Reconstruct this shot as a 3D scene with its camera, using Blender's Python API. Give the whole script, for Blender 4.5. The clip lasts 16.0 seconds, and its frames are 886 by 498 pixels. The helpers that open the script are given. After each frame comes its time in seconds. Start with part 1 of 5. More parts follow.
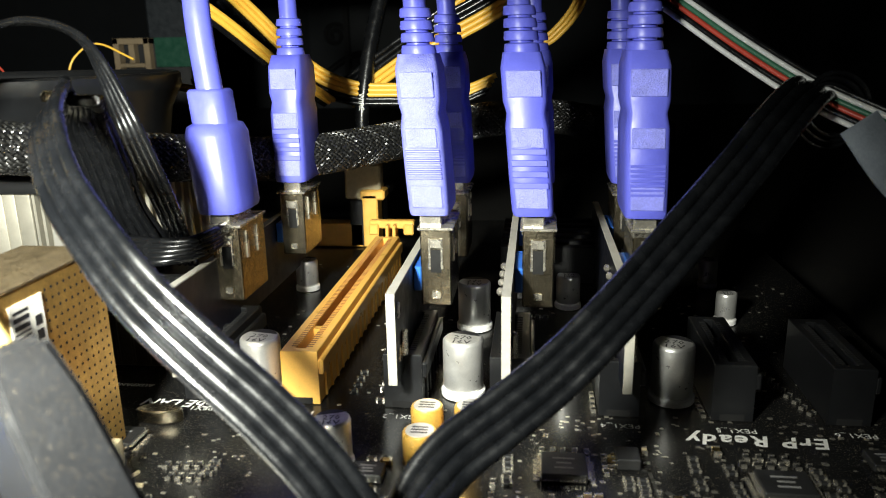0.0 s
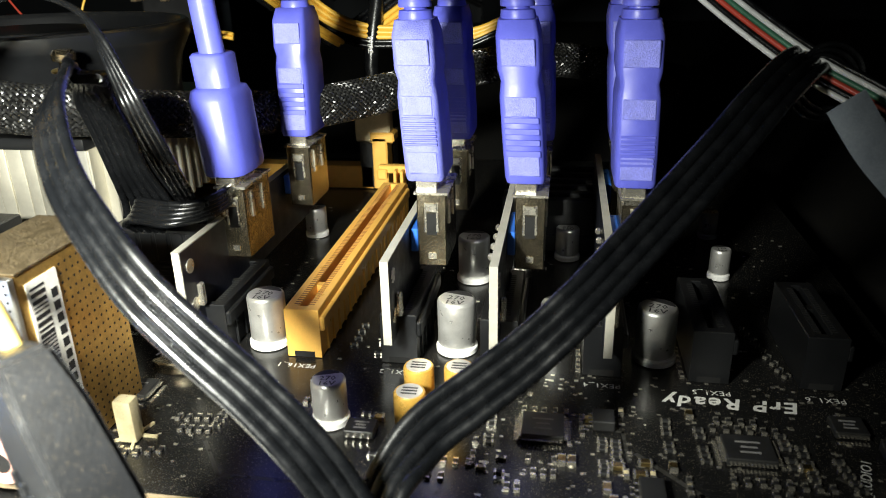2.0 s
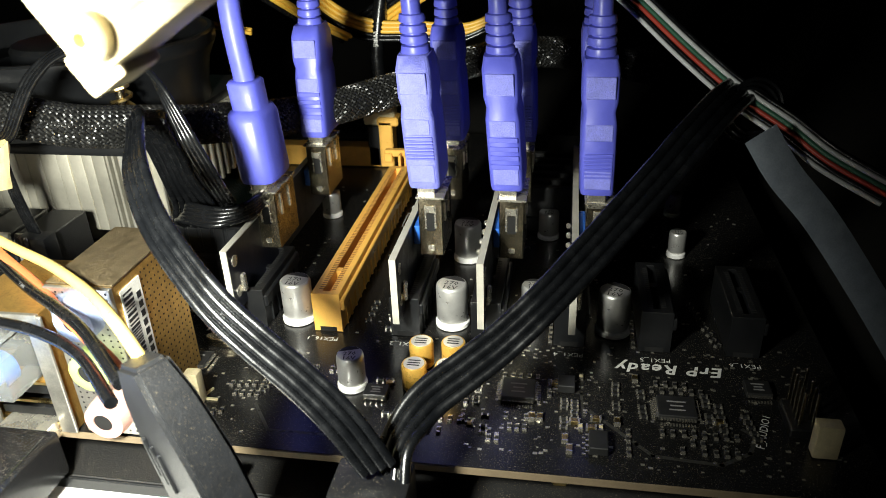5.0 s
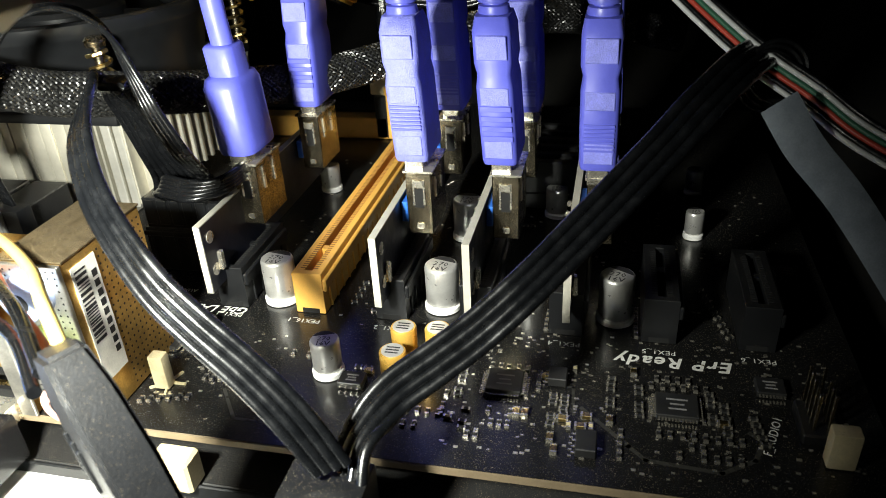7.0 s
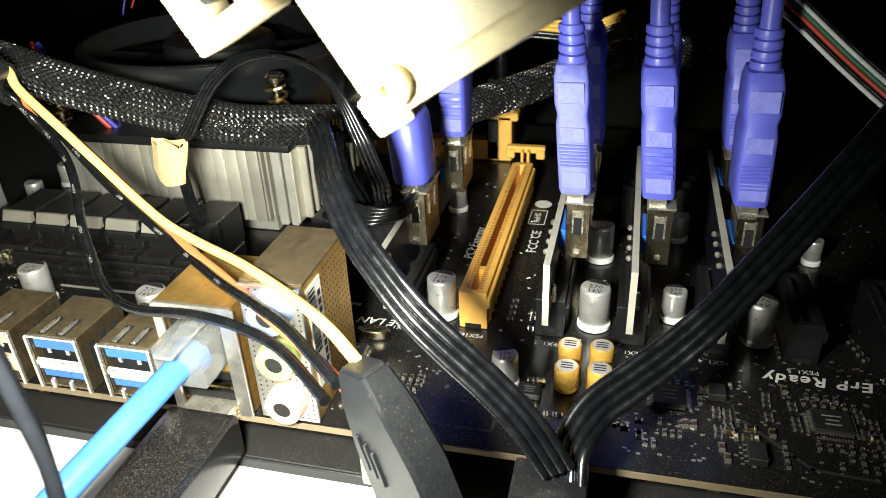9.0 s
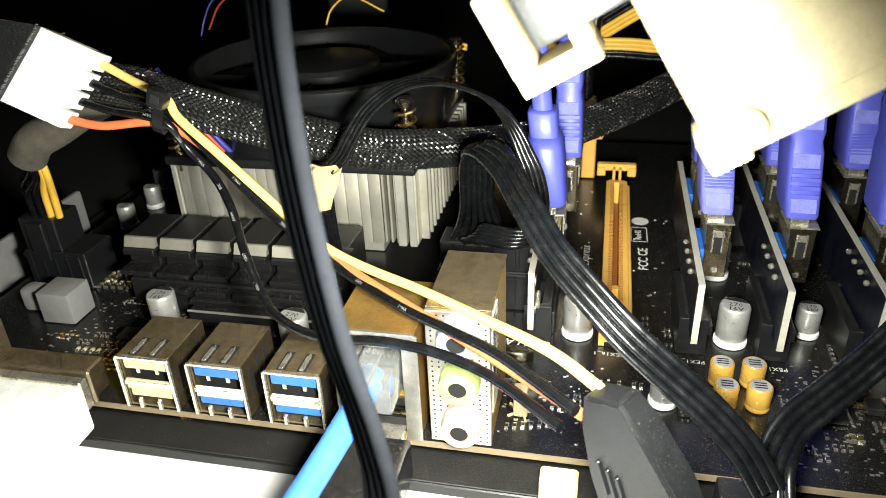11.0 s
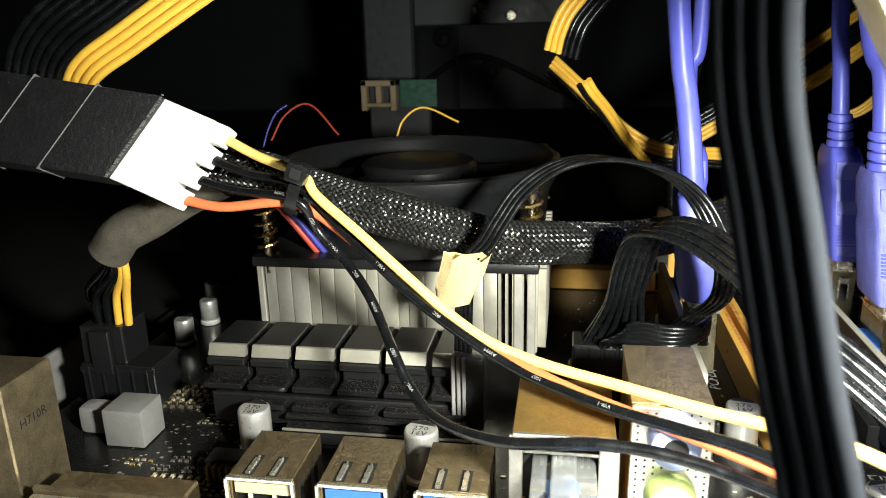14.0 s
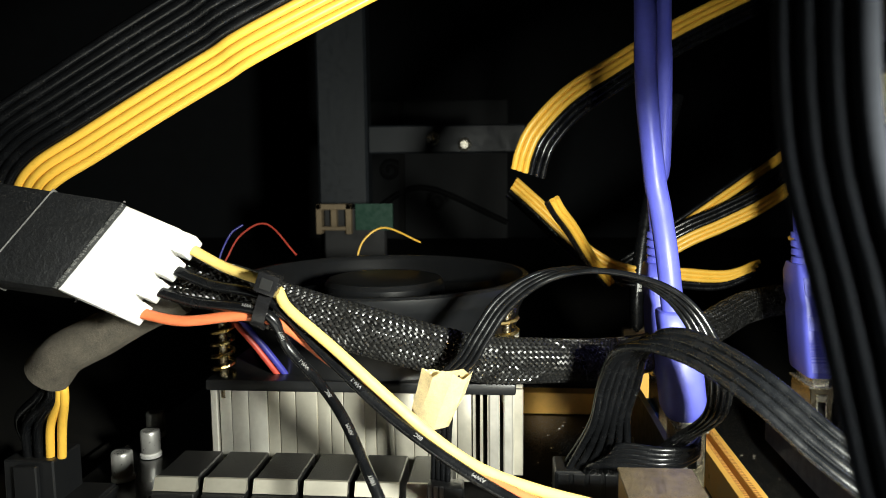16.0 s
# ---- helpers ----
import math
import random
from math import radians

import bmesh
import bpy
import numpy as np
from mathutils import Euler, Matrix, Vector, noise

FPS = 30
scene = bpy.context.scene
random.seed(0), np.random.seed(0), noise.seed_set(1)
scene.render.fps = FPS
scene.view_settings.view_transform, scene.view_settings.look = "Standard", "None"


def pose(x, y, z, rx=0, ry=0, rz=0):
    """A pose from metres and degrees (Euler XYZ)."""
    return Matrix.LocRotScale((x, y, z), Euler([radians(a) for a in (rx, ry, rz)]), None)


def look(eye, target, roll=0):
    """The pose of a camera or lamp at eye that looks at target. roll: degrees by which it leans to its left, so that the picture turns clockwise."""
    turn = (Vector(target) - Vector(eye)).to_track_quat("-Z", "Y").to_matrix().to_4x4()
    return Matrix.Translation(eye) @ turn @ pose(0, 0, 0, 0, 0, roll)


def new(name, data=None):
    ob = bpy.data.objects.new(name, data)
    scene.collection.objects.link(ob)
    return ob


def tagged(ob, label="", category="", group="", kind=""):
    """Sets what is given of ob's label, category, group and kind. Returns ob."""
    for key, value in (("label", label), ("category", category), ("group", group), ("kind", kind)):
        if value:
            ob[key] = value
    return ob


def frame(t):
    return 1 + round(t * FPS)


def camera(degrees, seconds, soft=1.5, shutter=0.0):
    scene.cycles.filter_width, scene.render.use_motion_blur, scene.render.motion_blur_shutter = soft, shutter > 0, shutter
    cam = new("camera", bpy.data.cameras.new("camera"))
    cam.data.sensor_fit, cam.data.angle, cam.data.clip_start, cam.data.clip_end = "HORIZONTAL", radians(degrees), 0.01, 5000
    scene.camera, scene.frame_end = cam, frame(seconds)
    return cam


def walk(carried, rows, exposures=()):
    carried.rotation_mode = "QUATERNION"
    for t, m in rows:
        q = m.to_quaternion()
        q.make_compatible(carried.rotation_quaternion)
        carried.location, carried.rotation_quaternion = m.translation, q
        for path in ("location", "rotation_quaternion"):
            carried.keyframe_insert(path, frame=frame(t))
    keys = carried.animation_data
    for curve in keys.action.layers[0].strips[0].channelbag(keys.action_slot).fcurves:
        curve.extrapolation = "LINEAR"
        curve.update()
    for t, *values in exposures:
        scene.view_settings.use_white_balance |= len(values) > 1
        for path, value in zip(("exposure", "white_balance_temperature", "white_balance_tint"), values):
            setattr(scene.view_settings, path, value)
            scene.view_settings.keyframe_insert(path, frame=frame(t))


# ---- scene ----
cam = camera(61.93, 16.0, soft=0.5)
cam.data.dof.use_dof, cam.data.dof.focus_distance, cam.data.dof.aperture_fstop = True, 0.175, 36.0
PATH = [
    (0, (0.04470, -0.12760, 0.06751), (-0.19777, 1.78547, -0.46293), -1.09),
    (0.5, (0.04321, -0.12789, 0.07069), (-0.20704, 1.78098, -0.47115), -0.99),
    (1, (0.04399, -0.12675, 0.07205), (-0.25927, 1.74196, -0.57290), -1.68),
    (1.5, (0.05035, -0.12738, 0.07792), (-0.26638, 1.71400, -0.63550), -1.75),
    (2, (0.05149, -0.12887, 0.07896), (-0.25520, 1.69861, -0.67353), -1.31),
    (2.5, (0.04609, -0.13242, 0.08403), (-0.24505, 1.68139, -0.70674), -1.21),
    (3, (0.04800, -0.13814, 0.09362), (-0.26287, 1.66430, -0.71544), -1.56),
    (3.5, (0.04809, -0.14265, 0.09664), (-0.20288, 1.64254, -0.76944), -0.22),
    (3.7, (0.04639, -0.14866, 0.10021), (-0.20547, 1.62043, -0.79805), -0.60),
    (5.8, (0.06359, -0.15254, 0.10575), (-0.26846, 1.58156, -0.83374), -2.54),
    (6, (0.06217, -0.14593, 0.09949), (-0.25605, 1.57866, -0.86203), -2.20),
    (6.5, (0.06877, -0.13647, 0.09724), (-0.29229, 1.56819, -0.88447), -2.98),
    (7, (0.06803, -0.13799, 0.09953), (-0.35362, 1.55774, -0.87348), -3.18),
    (7.5, (0.06574, -0.14294, 0.10515), (-0.38201, 1.55676, -0.84908), -2.82),
    (8, (0.06607, -0.14717, 0.10805), (-0.40476, 1.55068, -0.83834), -3.22),
    (8.5, (0.05040, -0.15305, 0.10966), (-0.41658, 1.54297, -0.84189), -2.74),
    (9, (0.03564, -0.15915, 0.11510), (-0.42105, 1.52903, -0.85519), -2.65),
    (9.2, (0.03318, -0.16107, 0.11549), (-0.42511, 1.52492, -0.85785), -2.59),
    (11.3, (-0.01506, -0.16940, 0.12132), (-0.40586, 1.55297, -0.81715), -2.23),
    (11.5, (-0.02129, -0.16933, 0.12091), (-0.40684, 1.57235, -0.78346), -1.77),
    (12, (-0.03732, -0.16920, 0.11839), (-0.40082, 1.61375, -0.71165), -0.72),
    (12.5, (-0.04302, -0.16863, 0.11148), (-0.39331, 1.65154, -0.63970), 1.32),
    (13, (-0.04571, -0.16762, 0.09651), (-0.37574, 1.66391, -0.63598), 1.84),
    (13.5, (-0.05114, -0.16180, 0.09430), (-0.36919, 1.71399, -0.52234), -0.42),
    (14, (-0.05307, -0.16342, 0.10127), (-0.37743, 1.72314, -0.47814), -1.42),
    (14.5, (-0.05369, -0.16318, 0.10023), (-0.35560, 1.74130, -0.43063), -1.33),
    (15, (-0.05327, -0.16322, 0.10107), (-0.34736, 1.76097, -0.35827), -0.93),
    (15.5, (-0.06473, -0.16105, 0.10093), (-0.30990, 1.79863, -0.21458), -0.58),
    (16, (-0.06227, -0.15734, 0.09584), (-0.23138, 1.82159, -0.13918), -0.55),
]
EXPOSURES = [(0.0, 0.05), (1.5, 0.0), (2.5, -0.3), (3.5, -0.6), (6.0, -0.2), (7.5, -0.1), (9.0, -0.35), (11.5, -0.4), (12.5, -0.25), (14.5, -0.3), (16.0, -0.35)]
walk(cam, [(t, look(eye, target, roll)) for t, eye, target, roll in PATH], EXPOSURES)

# ---- light ----
world = bpy.data.worlds.new("dark_room")
scene.world = world
world.use_nodes = True
world.node_tree.nodes["Background"].inputs[0].default_value = (0.5, 0.6, 0.8, 1)
world.node_tree.nodes["Background"].inputs[1].default_value = 0.012

torch = new("torch_light", bpy.data.lights.new("torch_light", "SPOT"))
torch.data.energy, torch.data.color = 4.8, (0.98, 1.0, 0.89)
torch.data.spot_size, torch.data.spot_blend, torch.data.shadow_soft_size = radians(150), 1.0, 0.009
torch.matrix_world = look((-0.006, -0.128, 0.092), (-0.090, 0.0, 0.005))

# ---- materials ----
MATS = {}


def mat(name, base, rough=0.5, metal=0.0, vary=0.15, scale=300.0, bump=0.0, bump_scale=2500.0, dust=0.0,
        dust_colour=(0.30, 0.24, 0.16), coat=0.0, piece=0.0, spec=0.5):
    """Principled surface; vary: uneven tone, bump: fine relief, dust: specks that settle on upward faces, piece: tone by object."""
    m = bpy.data.materials.new(name)
    m.use_nodes = True
    nt = m.node_tree
    b = nt.nodes["Principled BSDF"]
    b.inputs["Roughness"].default_value, b.inputs["Metallic"].default_value = rough, metal
    b.inputs["Coat Weight"].default_value = coat
    b.inputs["Specular IOR Level"].default_value = spec
    tc = nt.nodes.new("ShaderNodeTexCoord")

    def noise_tex(s, detail=4.0, r=0.6):
        n = nt.nodes.new("ShaderNodeTexNoise")
        n.inputs["Scale"].default_value, n.inputs["Detail"].default_value, n.inputs["Roughness"].default_value = s, detail, r
        nt.links.new(tc.outputs["Object"], n.inputs["Vector"])
        return n

    def ramp(src, lo, hi, a, z):
        r = nt.nodes.new("ShaderNodeMapRange")
        for i, v in enumerate((lo, hi, a, z)):
            r.inputs[i + 1].default_value = v
        nt.links.new(src, r.inputs[0])
        return r.outputs[0]

    def mix(kind, fac, a, c):
        x = nt.nodes.new("ShaderNodeMix")
        x.data_type, x.blend_type = "RGBA", kind
        for sock, v in ((x.inputs[0], fac), (x.inputs[6], a), (x.inputs[7], c)):
            if isinstance(v, bpy.types.NodeSocket):
                nt.links.new(v, sock)
            else:
                sock.default_value = v
        return x.outputs[2]

    low = noise_tex(scale)
    fine = noise_tex(scale * 9)
    tone = ramp(low.outputs[0], 0.25, 0.75, 1 - vary, 1 + vary)
    tone2 = ramp(fine.outputs[0], 0.25, 0.75, 1 - vary * 0.7, 1 + vary * 0.7)
    mul = nt.nodes.new("ShaderNodeMath")
    mul.operation = "MULTIPLY"
    nt.links.new(tone, mul.inputs[0])
    nt.links.new(tone2, mul.inputs[1])
    fac = mul.outputs[0]
    if piece:
        oi = nt.nodes.new("ShaderNodeObjectInfo")
        pv = ramp(oi.outputs["Random"], 0, 1, 1 - piece, 1 + piece)
        m2 = nt.nodes.new("ShaderNodeMath")
        m2.operation = "MULTIPLY"
        nt.links.new(fac, m2.inputs[0])
        nt.links.new(pv, m2.inputs[1])
        fac = m2.outputs[0]
    vec = nt.nodes.new("ShaderNodeVectorMath")
    vec.operation = "SCALE"
    vec.inputs[0].default_value = base
    nt.links.new(fac, vec.inputs[3])
    colour = vec.outputs[0]
    if dust:
        g = nt.nodes.new("ShaderNodeNewGeometry")
        sep = nt.nodes.new("ShaderNodeSeparateXYZ")
        nt.links.new(g.outputs["Normal"], sep.inputs[0])
        up = ramp(sep.outputs[2], 0.3, 0.9, 0.08, 1.0)
        speck = noise_tex(3600.0, 4.0, 0.7)
        patch = noise_tex(180.0, 3.0, 0.6)
        sp = ramp(speck.outputs[0], 0.62 - 0.16 * dust, 0.70 - 0.12 * dust, 0.0, 1.0)
        pt = ramp(patch.outputs[0], 0.35, 0.65, 0.35, 1.0)
        d1 = nt.nodes.new("ShaderNodeMath")
        d1.operation = "MULTIPLY"
        nt.links.new(up, d1.inputs[0])
        nt.links.new(sp, d1.inputs[1])
        d2 = nt.nodes.new("ShaderNodeMath")
        d2.operation = "MULTIPLY"
        nt.links.new(d1.outputs[0], d2.inputs[0])
        nt.links.new(pt, d2.inputs[1])
        colour = mix("MIX", d2.outputs[0], colour, (*dust_colour, 1))
        rr = ramp(d2.outputs[0], 0, 1, rough, 0.9)
        nt.links.new(rr, b.inputs["Roughness"])
        if metal:
            nt.links.new(ramp(d2.outputs[0], 0, 1, metal, 0.0), b.inputs["Metallic"])
    else:
        nt.links.new(ramp(low.outputs[0], 0.3, 0.7, max(0.03, rough - 0.1), min(1, rough + 0.1)), b.inputs["Roughness"])
    nt.links.new(colour, b.inputs["Base Color"])
    if bump:
        bn = noise_tex(bump_scale, 3.0, 0.65)
        bp = nt.nodes.new("ShaderNodeBump")
        bp.inputs["Strength"].default_value, bp.inputs["Distance"].default_value = bump, 0.0002
        nt.links.new(bn.outputs[0], bp.inputs["Height"])
        nt.links.new(bp.outputs[0], b.inputs["Normal"])
    MATS[name] = m
    return m


mat("pcb", (0.010, 0.010, 0.010), 0.24, vary=0.3, bump=0.05, dust=0.06)
mat("pcb_edge", (0.20, 0.15, 0.09), 0.8, bump=0.3)
mat("trace", (0.035, 0.034, 0.03), 0.3)
mat("silk", (0.75, 0.74, 0.70), 0.6)
mat("amber", (0.88, 0.49, 0.105), 0.36, vary=0.08, bump=0.05)
mat("amber_dark", (0.34, 0.13, 0.03), 0.5)
mat("black_plastic", (0.008, 0.0085, 0.0095), 0.36, bump=0.15, dust=0.10)
mat("black_gloss", (0.010, 0.010, 0.011), 0.22, dust=0.2)
mat("black_dusty", (0.014, 0.014, 0.015), 0.5, bump=0.4, dust=0.55)
mat("chip", (0.018, 0.018, 0.018), 0.45, bump=0.2, piece=0.3)
mat("tin", (0.82, 0.77, 0.66), 0.27, 0.88, vary=0.2, bump=0.15)
mat("plate_steel", (0.56, 0.54, 0.49), 0.34, 0.9, vary=0.2, bump=0.15, dust=0.15, dust_colour=(0.05, 0.04, 0.03))
mat("nickel", (0.36, 0.31, 0.22), 0.24, 1.0, vary=0.5, scale=600, bump=0.45, bump_scale=2200, dust=0.3, dust_colour=(0.03, 0.024, 0.015))
mat("shell", (0.34, 0.26, 0.15), 0.30, 0.95, vary=0.4, scale=400, bump=0.35, dust=0.95, dust_colour=(0.030, 0.020, 0.009))
mat("shell_gold", (0.55, 0.34, 0.10), 0.36, 0.85, vary=0.25, dust=0.35, dust_colour=(0.10, 0.07, 0.03))
mat("aluminium", (0.62, 0.60, 0.54), 0.42, 0.7, vary=0.08, scale=80, bump=0.04)
mat("fin", (0.60, 0.57, 0.48), 0.42, 0.7, vary=0.08, scale=60, piece=0.2)
mat("can", (0.74, 0.73, 0.70), 0.34, 0.7, vary=0.08, bump=0.05)
mat("can_top", (0.62, 0.61, 0.58), 0.45, 0.6, bump=0.2)
mat("can_mark", (0.012, 0.012, 0.014), 0.5, dust=0.2)
mat("gold_sleeve", (0.62, 0.36, 0.07), 0.30, 0.3)
mat("white_plastic", (0.91, 0.90, 0.87), 0.42, bump=0.1)
mat("cream_plastic", (0.60, 0.51, 0.31), 0.42, bump=0.1, dust=0.06)
mat("clear_plastic", (0.75, 0.77, 0.76), 0.12)
mat("usb_blue", (0.10, 0.112, 0.56), 0.40, vary=0.06, bump=0.06)
# grained blue plastic; base lightened to paint in the grain's scattered sheen
mat("usb_blue_fine_lit", (0.19, 0.205, 0.66), 0.45, vary=0.22, bump=0.9, bump_scale=3000)
mat("port_blue", (0.03, 0.15, 0.62), 0.35)
mat("lan_blue", (0.06, 0.21, 0.70), 0.40, vary=0.05, bump=0.05)
mat("wire_black", (0.0045, 0.0048, 0.0055), 0.24, vary=0.25, bump=0.10)
mat("wire_grey", (0.005, 0.0055, 0.0068), 0.88, vary=0.2, bump=0.08, spec=0.02)
mat("wire_yellow", (0.84, 0.49, 0.065), 0.36, vary=0.06)
mat("wire_red", (0.42, 0.05, 0.03), 0.40, vary=0.06)
mat("wire_orange", (0.66, 0.16, 0.06), 0.40, vary=0.06)
mat("wire_blue", (0.03, 0.03, 0.25), 0.4)
mat("wire_white", (0.55, 0.56, 0.56), 0.45)
mat("wire_green", (0.03, 0.12, 0.07), 0.45)
mat("tape_black", (0.006, 0.0065, 0.0075), 0.45, vary=0.35, bump=0.9, bump_scale=1100, dust=0.34, dust_colour=(0.20, 0.19, 0.17))
mat("felt", (0.075, 0.065, 0.05), 0.95, bump=1.0, bump_scale=1500, vary=0.35)
mat("grey_plastic", (0.009, 0.0095, 0.011), 0.42, bump=0.3, vary=0.3, dust=0.05)
mat("braid", (0.007, 0.007, 0.007), 0.32, vary=0.3, spec=0.7)
mat("braid_light", (0.014, 0.0138, 0.013), 0.34, vary=0.4, scale=500, spec=0.8)
mat("masking_tape", (0.82, 0.70, 0.42), 0.55, vary=0.2, bump=0.5, bump_scale=700)
mat("fan_black", (0.008, 0.0085, 0.0095), 0.28, bump=0.08, dust=0.10)
mat("vrm_black", (0.007, 0.007, 0.0075), 0.42, bump=0.5, dust=0.45, dust_colour=(0.075, 0.07, 0.06))
mat("choke_grey", (0.23, 0.225, 0.22), 0.75, bump=0.4, vary=0.12)
mat("label_white", (0.72, 0.70, 0.64), 0.5)
mat("brass", (0.70, 0.52, 0.22), 0.3, 1.0)
mat("jack_green", (0.42, 0.52, 0.16), 0.4)
mat("jack_blue", (0.34, 0.42, 0.66), 0.4)
mat("jack_pink", (0.72, 0.38, 0.32), 0.4)
mat("jack_white", (0.75, 0.74, 0.72), 0.4)
mat("ribbon_black", (0.0045, 0.005, 0.006), 0.26, vary=0.25, bump=0.05, spec=1.0)
# yellow wire with the glare of a close lamp mixed into its colour
mat("wire_yellow_lit", (0.80, 0.58, 0.17), 0.36, vary=0.06)
mat("strap_grey", (0.22, 0.25, 0.29), 0.55, vary=0.2)
mat("tape_edge", (0.13, 0.13, 0.125), 0.7, vary=0.5, bump=0.6)
mat("port_steel", (0.30, 0.24, 0.15), 0.36, 0.85, vary=0.35, scale=250, bump=0.4, dust=0.8, dust_colour=(0.035, 0.026, 0.014))
# near-black colour standing in for the shade inside openings
mat("hole_shade", (0.004, 0.004, 0.004), 0.8)
mat("paper", (0.82, 0.81, 0.78), 0.7, vary=0.03, bump=0.1)
mat("tray", (0.012, 0.012, 0.012), 0.6, bump=0.6, dust=0.2)
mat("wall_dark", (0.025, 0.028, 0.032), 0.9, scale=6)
mat("steel_blue", (0.018, 0.022, 0.027), 0.5, vary=0.2)
mat("iron", (0.01, 0.01, 0.011), 0.6)
mat("riser_pcb", (0.0035, 0.0045, 0.011), 0.38, bump=0.15)
mat("board_edge", (0.42, 0.40, 0.34), 0.7, bump=0.2)
mat("pcb_green", (0.008, 0.05, 0.03), 0.4)

# ---- mesh helpers (millimetres) ----
S = 0.001
BASE = {}


def thing(name, x, y, z, label, category, group=""):
    e = new(name)
    e.empty_display_size = 0.01
    e.location = (x * S, y * S, z * S)
    BASE[e] = Vector((x, y, z))
    return tagged(e, label, category, group)


def top_of(ob):
    while ob.parent:
        ob = ob.parent
    return ob


def mesh_of(name, bm, material, origin=Vector((0, 0, 0)), smooth=35):
    bm.transform(Matrix.Diagonal((S, S, S, 1)) @ Matrix.Translation(-origin))
    bm.normal_update()
    for f in bm.faces:
        f.smooth = True
    for e in bm.edges:
        if len(e.link_faces) == 2 and e.calc_face_angle(0) > radians(smooth):
            e.smooth = False
    me = bpy.data.meshes.new(name)
    bm.to_mesh(me)
    bm.free()
    me.materials.append(MATS[material])
    return me


def part(name, bm, material, parent, label="", smooth=35):
    """One mesh object under a thing or under a part; bm is in world millimetres."""
    ob = new(name, mesh_of(name, bm, material, BASE[top_of(parent)], smooth))
    ob.parent = parent
    return tagged(ob, label)


def piece(name, me, parent, x, y, z, rz=0.0):
    """A part on shared mesh data, set at a place in world millimetres."""
    ob = new(name, me)
    ob.parent = parent
    o = BASE[top_of(parent)]
    ob.matrix_basis = pose((x - o.x) * S, (y - o.y) * S, (z - o.z) * S, 0, 0, rz)
    return ob


def setting(name, bm, material, label):
    ob = new(name, mesh_of(name, bm, material))
    return tagged(ob, label, kind="structure")


def B():
    return bmesh.new()


def box(bm, x0, x1, y0, y1, z0, z1, bev=0.0, seg=1, m=None):
    r = bmesh.ops.create_cube(bm, size=1)
    vs = r["verts"]
    for v in vs:
        v.co = Vector((x0 + (v.co.x + .5) * (x1 - x0), y0 + (v.co.y + .5) * (y1 - y0), z0 + (v.co.z + .5) * (z1 - z0)))
    if bev:
        es = list({e for v in vs for e in v.link_edges})
        r = bmesh.ops.bevel(bm, geom=es, offset=bev, segments=seg, affect="EDGES", profile=0.6)
        vs = list({v for v in r["verts"]} | {v for v in vs if v.is_valid})
    if m is not None:
        bmesh.ops.transform(bm, matrix=m, verts=vs)
    return bm


def lathe(bm, prof, cx, cy, n=24, m=None, cap=True):
    """Turns (radius, height) pairs round an upright axis."""
    rings = [[bm.verts.new((cx + r * math.cos(2 * math.pi * i / n), cy + r * math.sin(2 * math.pi * i / n), z)) for i in range(n)] for r, z in prof]
    for a, b in zip(rings, rings[1:]):
        for i in range(n):
            bm.faces.new((a[i], a[(i + 1) % n], b[(i + 1) % n], b[i]))
    if cap:
        bm.faces.new(rings[-1])
        bm.faces.new(rings[0][::-1])
    if m is not None:
        bmesh.ops.transform(bm, matrix=m, verts=[v for r in rings for v in r])
    return bm


def spline(pts, step=6):
    """Catmull-Rom through the points."""
    P = [Vector(p) for p in pts]
    P = [2 * P[0] - P[1]] + P + [2 * P[-1] - P[-2]]
    out = []
    for i in range(1, len(P) - 2):
        a, b, c, d = P[i - 1:i + 3]
        for k in range(step):
            t = k / step
            out.append(0.5 * (2 * b + (c - a) * t + (2 * a - 5 * b + 4 * c - d) * t * t + (3 * b - a - 3 * c + d) * t ** 3))
    out.append(P[-2])
    return out


def tube(bm, pts, r, n=10, step=6, r_end=None):
    n = max(n, 12) if n >= 8 else n
    path = spline(pts, step) if step > 1 else [Vector(p) for p in pts]
    rings, side = [], None
    for i, p in enumerate(path):
        d = (path[min(i + 1, len(path) - 1)] - path[max(i - 1, 0)]).normalized()
        if side is None:
            side = d.orthogonal().normalized()
        side = (side - d * side.dot(d)).normalized()
        up = d.cross(side)
        rad = r if r_end is None else r + (r_end - r) * i / (len(path) - 1)
        rings.append([bm.verts.new(p + rad * (math.cos(2 * math.pi * k / n) * side + math.sin(2 * math.pi * k / n) * up)) for k in range(n)])
    for a, b in zip(rings, rings[1:]):
        for k in range(n):
            bm.faces.new((a[k], a[(k + 1) % n], b[(k + 1) % n], b[k]))
    bm.faces.new(rings[0][::-1])
    bm.faces.new(rings[-1])
    return bm


def ribbon(parent, pts, widths, count, r, mats, step=6, n=8, names="wire", label=""):
    """Side-by-side wires along a path; widths gives the cross direction at each point."""
    path, across = spline(pts, step), spline(widths, step)
    for k in range(count):
        bm = B()
        off = (k - (count - 1) / 2) * 2 * r * 0.97
        tube(bm, [p + a.normalized() * off for p, a in zip(path, across)], r, n, 1)
        part(names, bm, mats[k % len(mats)], parent, label)


